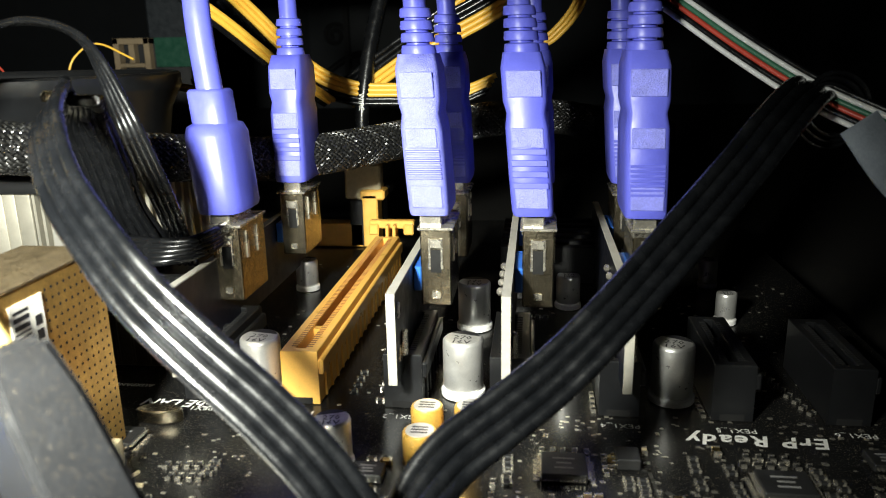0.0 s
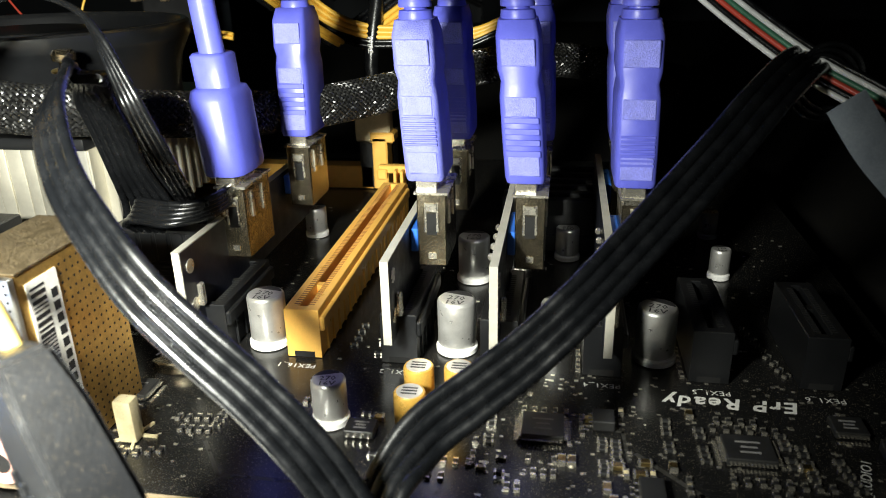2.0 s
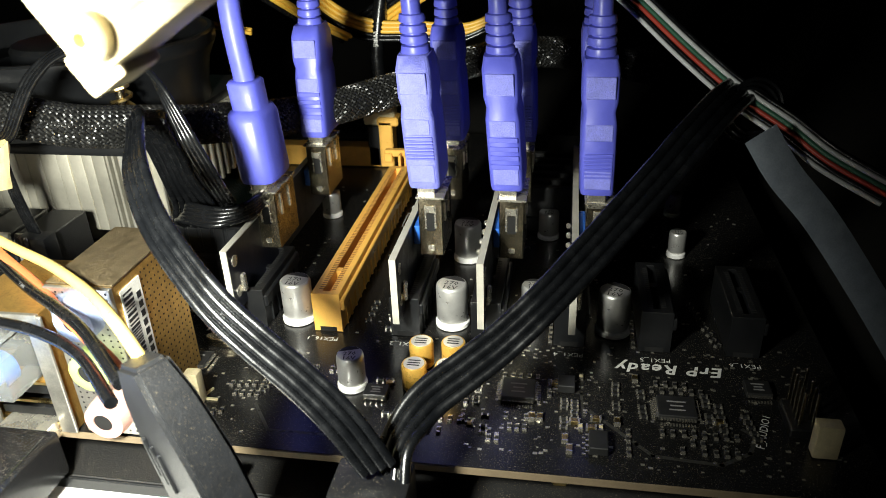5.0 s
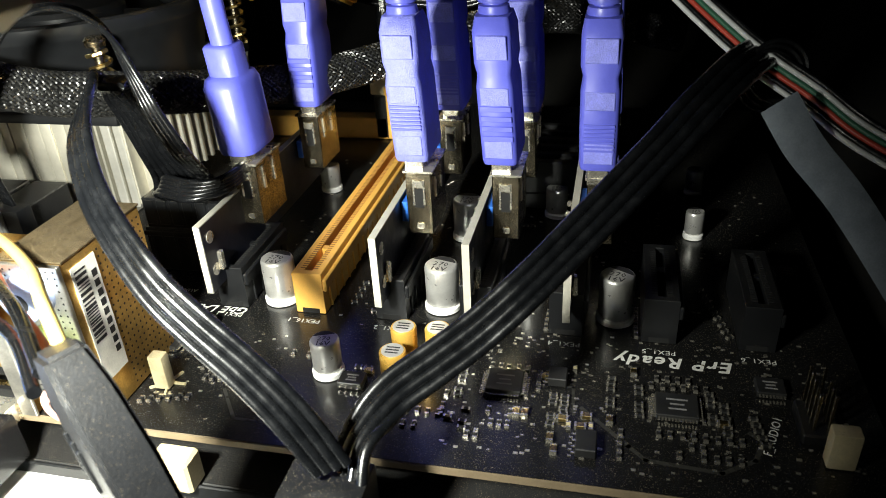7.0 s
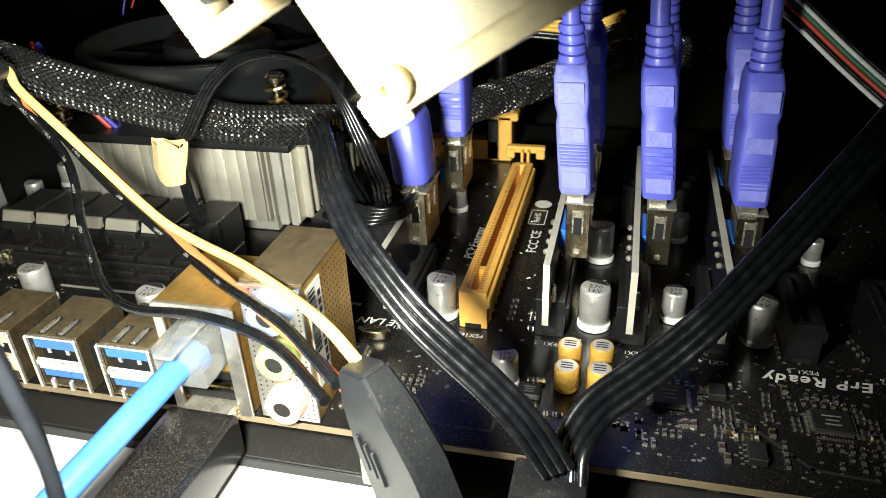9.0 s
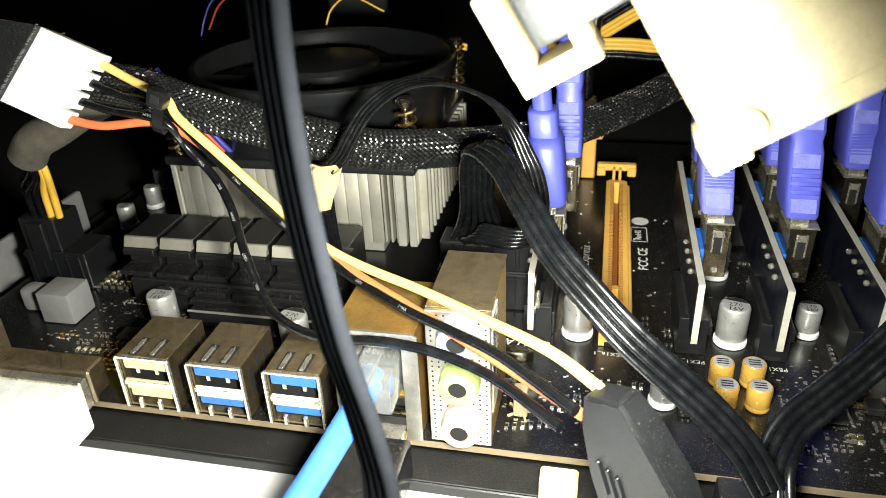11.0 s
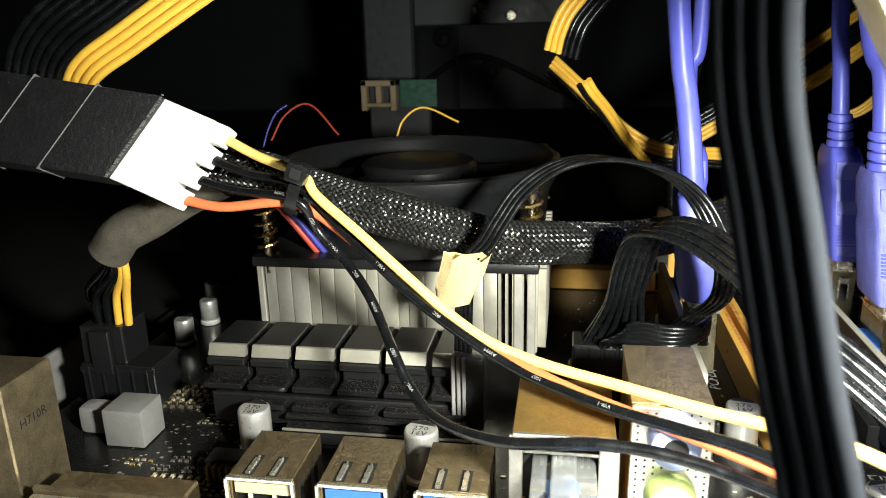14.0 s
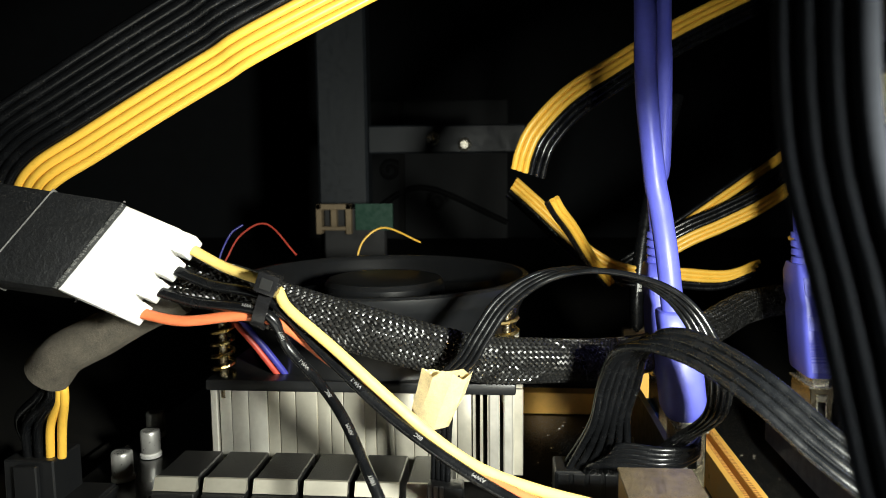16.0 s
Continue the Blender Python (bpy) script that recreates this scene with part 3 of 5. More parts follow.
# ports
def usb_stack(x0, x1, tongue, label):
    bm = B()
    w = 0.5
    box(bm, x0, x1, -43.5, -26.5, 15.5, 16.0, 0.12)
    u = part("usb_port", bm, "shell", mb, label)
    for a, b, y0, y1, z0, z1 in ((x0, x0 + w, -43.5, -26.5, 0.3, 15.5), (x1 - w, x1, -43.5, -26.5, 0.3, 15.5), (x0 + w, x1 - w, -27.2, -26.6, 0.3, 15.5), (x0 + w, x1 - w, -43.4, -27.2, 0.3, 0.8)):
        part("shell_wall", box(B(), a, b, y0, y1, z0, z1), "shell", u)
    bm = B()
    for xa in (x0 - 0.7, x1 - 0.4):
        box(bm, xa, xa + 0.8, -44.6, -43.7, 0.3, 15.6, 0.12)
    box(bm, x0 - 0.2, x1 + 0.2, -44.6, -43.9, 15.3, 16.1, 0.12)
    box(bm, x0 + 0.4, x1 - 0.4, -44.3, -43.2, 7.2, 8.6, 0.1)
    for k in (0.28, 0.66):
        xm = x0 + k * (x1 - x0)
        box(bm, xm - 0.5, xm + 0.5, -45.0, -44.0, 0.6, 3.6, 0.2)
        box(bm, xm - 0.55, xm + 0.55, -43.0, -37.5, 15.9, 16.5, 0.1)
        box(bm, xm - 0.5, xm + 0.5, -42.8, -42.3, 9.9, 11.5, 0.1)
        box(bm, xm - 0.25, xm + 0.25, -37.6, -36.6, 15.9, 16.35, 0.1)
    part("port_frame", bm, "tin", u)
    for k in (0.28, 0.66):
        xm = x0 + k * (x1 - x0)
        part("spring_slot", box(B(), xm - 1.1, xm + 1.1, -43.2, -36.2, 15.8, 16.06), "hole_shade", u)
    for k in range(3):
        part("side_slot", box(B(), x1 - 0.1, x1 + 0.05, -40.5 + k * 4.2, -38.3 + k * 4.2, 4.5, 12.5), "hole_shade", u)
    # solid black blocks paint the shade deep inside the port
    part("port_hollow", box(B(), x0 + 0.6, x1 - 0.6, -41.5, -41.2, 5.5, 12.0), "hole_shade", u)
    for z in (3.4, 11.9):
        part("port_tongue", box(B(), x0 + 1.0, x1 - 1.0, -43.6, -31, z, z + 2.6, 0.15), tongue, u)
        part("port_hollow", box(B(), x0 + 0.55, x1 - 0.55, -33, -31.5, z - 2.4, z + 4.0), "hole_shade", u)
    part("port_insulator", box(B(), x0 + 0.8, x1 - 0.8, -44.2, -43.5, 6.1, 9.0, 0.1), "white_plastic" if tongue == "port_blue" else "cream_plastic", u)
    return u


usb_stack(-118.6, -105.0, "cream_plastic", "dusty metal stack of two white-tongued ports")
usb_stack(-99.6, -86.0, "port_blue", "dusty metal stack of two blue ports")
usb_stack(-79.8, -66.4, "port_blue", "dusty metal stack of two blue ports")

bm = B()
box(bm, -61.6, -43.0, -43.8, -22, 29.4, 30.0, 0.15)
box(bm, -61.6, -61.0, -43.8, -22, 0.3, 29.5)
box(bm, -43.6, -43.0, -43.8, -22, 0.3, 29.5)
box(bm, -61, -43.6, -22.6, -22, 0.3, 29.4)
box(bm, -61, -43.6, -43.8, -42, 13.0, 14.4)
box(bm, -61, -43.6, -43.8, -42, 0.3, 2.0)
lan = part("network_port", bm, "shell_gold", mb, "gold-tinted metal network port stack")
bm = B()
for x, x2 in ((-62.2, -59.7), (-46.0, -42.3)):
    box(bm, x, x2, -44.6, -43.8, 0.3, 29.6, 0.15)
box(bm, -61.6, -43, -44.7, -43.7, 28.2, 30.1, 0.15)
box(bm, -61.4, -43.2, -44.5, -43.7, 26.2, 26.8)
part("port_frame", bm, "plate_steel", lan)
# black filler block, the socket's inner shade put into its colour
part("port_hollow", box(B(), -60.9, -43.7, -41, -30, 14.5, 28.5), "hole_shade", lan)
bm = B()
for z in (3.6, 9.4):
    box(bm, -59.5, -45.2, -43.4, -32, z, z + 2.2, 0.1)
part("port_tongue", bm, "black_plastic", lan)
bm = B()
for z in (2.0, 7.6, 12.4):
    box(bm, -60.8, -43.8, -44.2, -43.4, z, z + 0.7)
part("port_lip", bm, "brass", lan)

bm = box(B(), -40.4, -26.6, -42.4, -17.5, 0.2, 36.0, 0.3)
aud = part("audio_port_block", bm, "shell_gold", mb, "gold-sided block of three audio jacks")
bm = box(B(), -40.6, -26.4, -43.4, -42.3, 0.2, 36.2, 0.2)
part("jack_plate", bm, "plate_steel", aud)
bm = B()
for i in range(9):
    for k in range(26):
        dx, dz = -39.4 + i * 1.5, 1.4 + k * 1.35
        if min(math.hypot(dx + 33.2, dz - c) for c in (6.3, 18.6, 30.4)) > 5.4:
            bm.faces.new([bm.verts.new((dx + 0.25 * math.cos(a), -43.43, dz + 0.25 * math.sin(a))) for a in (0, 1.05, 2.1, 3.14, 4.19, 5.24)])
tagged(part("plate_pattern", bm, "hole_shade", aud), kind="stuff")
part("top_cover", box(B(), -40.6, -26.4, -42.2, -17.3, 36.05, 36.5, 0.1), "shell", aud)
for z, m in ((6.3, "jack_pink"), (18.6, "jack_green"), (30.4, "jack_blue")):
    rot = Matrix.Translation((-33.2, -43.4, z)) @ Matrix.Rotation(radians(90), 4, "X")
    j = part("jack", lathe(B(), [(4.6, 0), (4.6, 1.6), (4.2, 3.6), (3.6, 3.9), (2.1, 3.9), (2.0, 0.4)], 0, 0, 28, rot), m, aud)
    part("jack_hole", lathe(B(), [(1.95, 0.2), (1.95, 3.7)], 0, 0, 24, rot), "hole_shade", j)
lb = part("barcode_label", box(B(), -26.55, -26.35, -40.5, -33.5, 8, 34, 0.0), "label_white", aud, "white barcode sticker")
bm = B()
z = 17.0
while z < 33:
    h = rng.choice((0.25, 0.4, 0.7))
    box(bm, -26.36, -26.3, -40.0, -36.8, z, z + h)
    z += h + rng.choice((0.25, 0.4, 0.5))
for k in range(9):
    box(bm, -26.36, -26.3, -35.6, -34.2, 12 + k * 2.2, 13.5 + k * 2.2)
tagged(part("printed_label", bm, "can_mark", lb), kind="stuff")
bm = B()
for i in range(10):
    for k in range(21):
        y, z = -32.4 + i * 1.5, 2 + k * 1.6
        vs = [bm.verts.new((-26.56, y + 0.28 * math.cos(a), z + 0.28 * math.sin(a))) for a in (0, 1.05, 2.1, 3.14, 4.19, 5.24)]
        bm.faces.new(vs)
tagged(part("vent_pattern", bm, "hole_shade", aud), kind="stuff")

# video port and the tall metal socket
bm = box(B(), -160.5, -129.0, -43.6, -37.0, 0.2, 9.4, 0.5)
vga = part("video_port", bm, "shell", mb, "metal-rimmed video port")
part("port_frame", box(B(), -163.0, -127.5, -45.2, -43.6, 0.4, 10.2, 0.5), "port_steel", vga)
bm = B()
for x in (-159.8, -130.6):
    lathe(bm, [(2.3, 0), (2.3, 4.5), (1.6, 5.0)], 0, 0, 6, Matrix.Translation((x, -45.2, 5.4)) @ Matrix.Rotation(radians(90), 4, "X"))
part("hex_nut", bm, "nickel", vga)
ps = part("round_port_block", box(B(), -187.0, -167.5, -43, -27, 0.2, 31.4, 0.4), "port_steel", mb, "tall dusty metal port block")
writing("H710R", 3.0, "can_mark", ps, 0, 0, 0, m=Matrix.Translation((-167.4, -35.5, 21)) @ Matrix.Rotation(radians(90), 4, "Z") @ Matrix.Rotation(radians(90), 4, "X"))

# coil
part("coil", box(B(), -167.5, -156.8, -13.6, -3.4, 0.3, 10.4, 0.5, 2), "choke_grey", mb, "grey ferrite coil cube")
part("coil", box(B(), -178, -170.5, -9.0, -3, 0.3, 8, 1.6, 2), "choke_grey", mb, "grey ferrite coil")

# stepped heatsink over the voltage regulators
vr = part("regulator_heatsink", box(B(), -143, -74, -2, 17, 3, 11.0, 0.3), "vrm_black", mb, "black stepped heatsink with bare metal bevels")
for k in range(6):
    x0, x1 = -144.2 + k * 11.9, -144.2 + k * 11.9 + 10.2
    part("heatsink_block", box(B(), x0, x1, 2.2, 18.5, 11.0, 23.0, 0.3), "vrm_black", vr)
    bm = B()
    vs = [bm.verts.new(p) for p in ((x0, 0.6, 20.3), (x1, 0.6, 20.3), (x1, 2.0, 23.1), (x0, 2.0, 23.1), (x0, 2.8, 20.3), (x1, 2.8, 20.3), (x1, 2.8, 23.1), (x0, 2.8, 23.1))]
    for f in ((0, 1, 2, 3), (3, 2, 6, 7), (0, 4, 5, 1), (1, 5, 6, 2), (0, 3, 7, 4)):
        bm.faces.new([vs[i] for i in f])
    part("bare_bevel", bm, "fin", vr)
    part("heatsink_step", box(B(), x0, x1, -0.6, 2.9, 18.2, 20.1, 0.25), "vrm_black", vr)
    part("heatsink_tile", box(B(), x0 + 0.3, x1 + 0.5, -4.4, 2.4, 13.4, 15.0, 0.25), "black_gloss", vr)
    if k:
        part("heatsink_tile", box(B(), x0 + 0.3, x1 - 0.2, -5.4, -0.4, 8.6, 10.2, 0.25), "black_gloss", vr)
part("heatsink_bar", box(B(), -122, -74, -7.8, -3.8, 1.0, 5.2, 0.5), "black_gloss", vr)
part("bare_edge", box(B(), -122, -74, -8.1, -7.5, 4.8, 5.4, 0.1), "fin", vr)
part("heatsink_bar", box(B(), -122, -74, -5.6, -3.0, 6.6, 7.6, 0.2), "black_gloss", vr)

# chipset heatsink
ch = part("chipset_heatsink", box(B(), 36, 74, 62, 98, 1, 6, 0.4), "vrm_black", mb, "black finned chipset heatsink")
for k in range(6):
    part("heatsink_fin", box(B(), 36, 74, 62 + k * 6.2, 64.6 + k * 6.2, 6, 16, 0.3), "vrm_black", ch)

# power sockets on the board
def socket(name, x0, x1, y0, y1, h, cols, rows):
    s = part(name, box(B(), x0, x1, y0, y1, 0.3, h, 0.3), "black_plastic", mb, "black plastic power socket")
    w = (x1 - x0) / cols
    for i in range(cols):
        part("socket_rib", box(B(), x0 + w * (i + 0.42), x0 + w * (i + 0.58), y0 - 0.5, y0 + 0.1, 1, h - 0.6, 0.1), "black_plastic", s)
    part("socket_rim", box(B(), x0 - 0.4, x1 + 0.4, y0 - 0.4, y1 + 0.4, h - 2.2, h - 0.8, 0.2), "black_plastic", s)
    return s


socket("power_socket", -51.0, -23, 14, 25, 13, 8, 2)
socket("power_socket", -186, -164, 6, 20, 13, 5, 2)

# memory slots
for k, (yy, c) in enumerate(((116, "amber"), (126, "black_plastic"))):
    m_ = part("memory_slot", box(B(), -150, -14, yy, yy + 7, 0.3, 8.5, 0.3), c, mb, "memory slot" if k else "amber memory slot")
    bm = box(B(), -14, -8.5, yy - 0.3, yy + 7.3, 0.3, 19, 0.5)
    box(bm, -14.5, -6.0, yy - 0.3, yy + 7.3, 17, 20.5, 0.6)
    part("latch", bm, c, m_)

# ---- processor cooler ----
cool = thing("cpu_cooler", -99.5, 66, 0, "processor cooler with pale aluminium fins and black round fan", "cooler")
part("base_block", box(B(), -122, -77, 44, 88, 0.4, 13), "aluminium", cool)
x = -139.6
fin = mesh_of("fin", box(B(), -0.35, 0.35, 0, 77, 13, 36.4), "fin")
while x < -60:
    piece("fin", fin, cool, x, 27.5, 0)
    x += 1.9 if int(x) % 3 else 2.5
for xa, xb in ((-140.5, -138.6), (-66.5, -63.8), (-62.8, -60.4)):
    part("side_plate", box(B(), xa, xb, 26.8, 105, 12, 36.6, 0.3), "aluminium", cool)
x = -138.2
for w in (3.4, 4.6, 5.2, 3.2, 4.4, 5.8, 3.6, 3.4, 5.6, 3.0, 4.8, 5.2, 3.6, 4.4, 3.2, 3.8):
    if x + w < -66.8:
        part("front_fin_bend", box(B(), x + 0.07, x + w - 0.07, 27.0 + 0.35 * rng.random(), 28.2, 12.5, 36.4, 0.3, 2), "aluminium" if x < -130 else "fin", cool)
    x += w
side_rib = mesh_of("side_rib", box(B(), -60.3, -57.6, 0, 1.3, 12.5, 36.2, 0.2), "fin")
for k in range(15):
    piece("side_rib", side_rib, cool, 0, 32 + k * 4.7, 0)
part("fan_bracket", box(B(), -141.2, -59.6, 25.6, 106, 36.4, 39.5, 0.8, 2), "black_plastic", cool)
fan = part("fan_ring", lathe(B(), [(40.0, 39.4), (40.0, 44), (41.5, 52), (43.5, 56), (44.2, 57.4), (44.6, 58.2), (44.6, 61.4), (43.8, 62.0), (42.4, 62.0), (41.2, 60.5), (40.4, 48), (38, 44), (2, 43.6)], -99.5, 66, 72), "fan_black", cool)
part("fan_hub", lathe(B(), [(18.5, 44), (18.5, 59), (17.4, 60.4), (16.6, 60.6), (1, 60.8)], -99.5, 66, 40), "fan_black", fan)
for k in range(7):
    bm = B()
    rows = []
    for i in range(7):
        r = 18 + i * 3.6
        row = []
        for s in (-1, 1):
            a = 2 * math.pi * k / 7 + s * 0.30 + i * 0.05
            row.append(bm.verts.new((-99.5 + r * math.cos(a), 66 + r * math.sin(a), 53 + s * (5.0 - i * 0.3))))
        rows.append(row)
    for a, b in zip(rows, rows[1:]):
        bm.faces.new((a[0], a[1], b[1], b[0]))
    bmesh.ops.solidify(bm, geom=bm.faces[:], thickness=1.0)
    part("fan_blade", bm, "fan_black", fan)
for px, py in ((-137, 28.5), (-62, 28.5), (-62, 103.5), (-137, 103.5)):
    post = part("screw_post", lathe(B(), [(1.3, 34), (1.3, 57), (2.6, 57.2), (2.8, 58.6), (2.0, 59.6)], px, py, 16), "nickel", cool)
    pts = [(px + 2.8 * math.cos(k * 0.7), py + 2.8 * math.sin(k * 0.7), 40 + k * 0.36) for k in range(46)]
    part("spring", tube(B(), pts, 0.55, 6, 1), "brass", post)

# ---- riser cards and their blue cables ----
def riser(x, shift=0.0):
    r = thing("riser_card", x, 26, 0.5, "thin riser board with metal upright sockets, plugged in its slot", "riser card", "riser cards")
    part("card", box(B(), x - 0.8, x + 0.8, -6.6, 74, 8.2, 25.4, 0.0), "riser_pcb", r)
    bm = B()
    box(bm, x - 0.8, x + 0.8, -7.0, -6.6, 8.2, 25.4)
    box(bm, x - 0.8, x + 0.8, -7.0, 74, 25.4, 25.7)
    part("card_edge", bm, "board_edge", r, "pale cut edge")
    part("edge_connector", box(B(), x - 0.75, x + 0.75, 2.2, 22, 2.5, 8.3), "riser_pcb", r)
    bm = B()
    for y, z in ((-3.5, 21.5), (-3.5, 13)):
        lathe(bm, [(1.5, 0), (1.5, 0.15)], 0, 0, 20, Matrix.Translation((x + 0.8, y, z)) @ Matrix.Rotation(radians(90), 4, "Y"))
    part("plated_hole", bm, "tin", r)
    bm = B()
    for k in range(4):
        box(bm, x - 2.2, x - 0.8, 4 + k * 5.5, 5.4 + k * 5.5, 22, 23.4, 0.4)
    box(bm, x + 0.8, x + 2.0, -2.5, -0.8, 12, 17, 0.3)
    tagged(part("solder_speckle", bm, "tin", r), kind="stuff")
    for y0 in (13.6, 49.6):
        x += shift if y0 < 20 else 0.0
        s0 = part("usb_socket", box(B(), x + 2.4, x + 8.6, y0, y0 + 14, 16.4, 32.6, 0.25), "nickel", r, "worn nickel socket")
        bm = B()
        box(bm, x + 1.9, x + 9.1, y0 - 0.4, y0 + 14.4, 32.2, 32.8, 0.1)
        for k in (0.3, 0.7):
            box(bm, x + 2.4 + 6.2 * k - 0.25, x + 2.4 + 6.2 * k + 0.25, y0 - 0.25, y0, 24, 30.5, 0.08)
        box(bm, x + 4.2, x + 6.8, y0 - 0.5, y0 - 0.05, 28.5, 30.4, 0.2)
        box(bm, x + 4.6, x + 6.4, y0 - 0.4, y0 - 0.05, 18.0, 19.4, 0.2)
        box(bm, x + 8.55, x + 8.9, y0 + 3, y0 + 4, 25, 31)
        box(bm, x + 8.55, x + 8.9, y0 + 9, y0 + 10, 25, 31)
        part("spring_tab", bm, "tin", s0)
        part("socket_slot", box(B(), x + 4.4, x + 6.6, y0 - 0.08, y0 + 0.2, 23.4, 28.2), "hole_shade", s0)
        part("blue_insert", box(B(), x + 0.9, x + 2.5, y0 - 0.2, y0 + 13, 19.5, 24.6, 0.2), "port_blue", r, "blue plastic insert")
        x -= shift if y0 < 20 else 0.0
    return r


def usb_cable(x, y, top, style, lean=(0.0, 0.0)):
    """Upright blue plug over a socket, its strain relief and its cable."""
    c = thing("usb_cable", x, y, 36, "blue cable with a moulded upright plug in a metal socket", "cable", "blue riser cables")
    part("plug_shell", box(B(), x - 2.2, x + 2.2, y - 6.0, y + 6.0, 31.0, 36.5, 0.2), "tin", c, "bare metal plug tip")
    L = Matrix.Translation((x, y, 35)) @ Matrix.Diagonal((1.06, 1.0, 1.13, 1)) @ Matrix(((1, 0, lean[0], 0), (0, 1, lean[1], 0), (0, 0, 1, 0), (0, 0, 0, 1))) @ Matrix.Translation((-x, -y, -38))
    bm = B()
    if style == "round":
        prof = [(4.5, 7.8, 38.2), (4.7, 8.0, 39), (4.7, 8.0, 52), (4.2, 7.0, 53.6), (3.7, 4.6, 54), (3.7, 4.6, 59.5), (3.3, 4.0, 60)]
    else:
        prof = [(3.7, 7.6, 38.2), (3.9, 7.9, 39), (4.0, 7.9, 45), (4.0, 7.9, 53), (3.6, 7.4, 55.5), (4.1, 7.6, 57.5), (4.1, 7.0, 63), (3.6, 5.0, 65.5)]
    rings = []
    for hx, hy, z in prof:
        ring = []
        for k in range(20):
            a = 2 * math.pi * k / 20
            ca, sa = math.cos(a), math.sin(a)
            e = 0.28 if style != "round" else 0.55
            ring.append(bm.verts.new((x + hx * math.copysign(abs(ca) ** e, ca), y + hy * math.copysign(abs(sa) ** e, sa), z)))
        rings.append(ring)
    for a, b in zip(rings, rings[1:]):
        for k in range(20):
            bm.faces.new((a[k], a[(k + 1) % 20], b[(k + 1) % 20], b[k]))
    bm.faces.new(rings[0][::-1])
    bm.faces.new(rings[-1])
    bm.transform(L)
    p = part("plug_body", bm, "usb_blue" if style != "fine" else "usb_blue_fine_lit", c, smooth=50)
    if style != "round":
        bm = B()
        n, z0, dz = (7, 44.6, 0.75) if style == "fine" else (4, 43.0, 1.9)
        if style != "smooth":
            for k in range(n):
                box(bm, x - 3.2, x + 3.2, y - 8.15, y - 7.6, z0 + k * dz, z0 + k * dz + dz * 0.55, 0.1)
            bm.transform(L)
            part("grip_rib", bm, "usb_blue", p)
        else:
            for k in range(7):
                box(bm, x - 3.0, x + 3.0, y - 8.05, y - 7.6, 42 + k * 0.8, 42.4 + k * 0.8)
            bm.transform(L)
            part("grip_rib", bm, "usb_blue", p)
        bm = box(B(), x - 2.9, x + 2.9, y - 8.02, y - 7.7, 39.6, 43.5, 0.15)
        box(bm, x - 3.1, x + 3.1, y - 7.75, y - 7.0, 58.2, 62.6, 0.15)
        box(bm, x - 2.9, x + 2.9, y - 8.02, y - 7.7, 49.8, 53.2, 0.15)
        bm.transform(L)
        part("textured_panel", bm, "usb_blue_fine_lit", p, "matt grained grip panel")
        bm = B()
        for k in range(4):
            lathe(bm, [(3.3 - k * 0.1, 65.4 + k * 2.1), (3.4 - k * 0.1, 65.8 + k * 2.1), (3.2 - k * 0.1, 66.9 + k * 2.1), (2.2, 67.1 + k * 2.1), (2.2, 67.6 + k * 2.1)], x, y, 18)
        bm.transform(L)
        part("strain_relief", bm, "usb_blue", p)
        z0, r = 73, 2.3
    else:
        z0, r = 59, 2.7
    start = L @ Vector((x, y, z0))
    up = L @ Vector((x, y, z0 + 12))
    part("cord", tube(B(), [start, up, *top], r, 14, 6), "usb_blue", c)
    return c


for x, shift in ((-21.6, -2.4), (19.8, 0), (40.2, 0), (61.4, 0)):
    riser(x, shift)
SY = 20.6
usb_cable(-19.4, SY - 1, [(-25.0, 25, 84), (-26.4, 26, 92), (-28.4, 27, 111), (-29, 28, 130), (-29.5, 31, 180)], "round", (-0.12, 0.08))
usb_cable(-16.1, SY + 36, [(-16.5, 65, 94), (-16, 68, 123), (-16, 71, 138), (-16, 76, 200)], "plain", (-0.05, 0.18))
usb_cable(24.2, SY, [(17, 31, 96), (12, 36, 130), (4, 44, 200)], "fine", (-0.10, 0.15))
usb_cable(25.3, SY + 36, [(22, 70, 102), (20, 74, 140), (14, 80, 210)], "smooth", (-0.07, 0.15))
usb_cable(44.6, SY, [(38, 31, 96), (34, 36, 130), (26, 44, 200)], "plain", (-0.09, 0.14))
usb_cable(45.7, SY + 36, [(43, 70, 102), (41, 74, 140), (36, 80, 210)], "smooth", (-0.05, 0.15))
usb_cable(65.9, SY - 1, [(66, 26, 96), (66, 30, 130), (64, 38, 200)], "smooth", (-0.02, 0.10))
usb_cable(66.9, SY + 36, [(62, 68, 102), (60, 72, 140), (57, 78, 210)], "smooth", (-0.06, 0.13))

# ---- white four-pin connector, taped tail and its wires ----
mol = thing("power_connector", -133, -14, 66, "white four-pin power connector on a tail wrapped in black tape", "connector")
# axes: along the wires, across the pins, through the thickness
cr = Vector((-0.50, -0.395, -0.75)).normalized()
ax = Vector((0.91, -0.03, -0.38)).normalized()
th = ax.cross(cr).normalized()
cr *= 1.02
M0 = Matrix(((ax.x, cr.x, th.x, -139.4), (ax.y, cr.y, th.y, -14), (ax.z, cr.z, th.z, 75.9), (0, 0, 0, 1)))
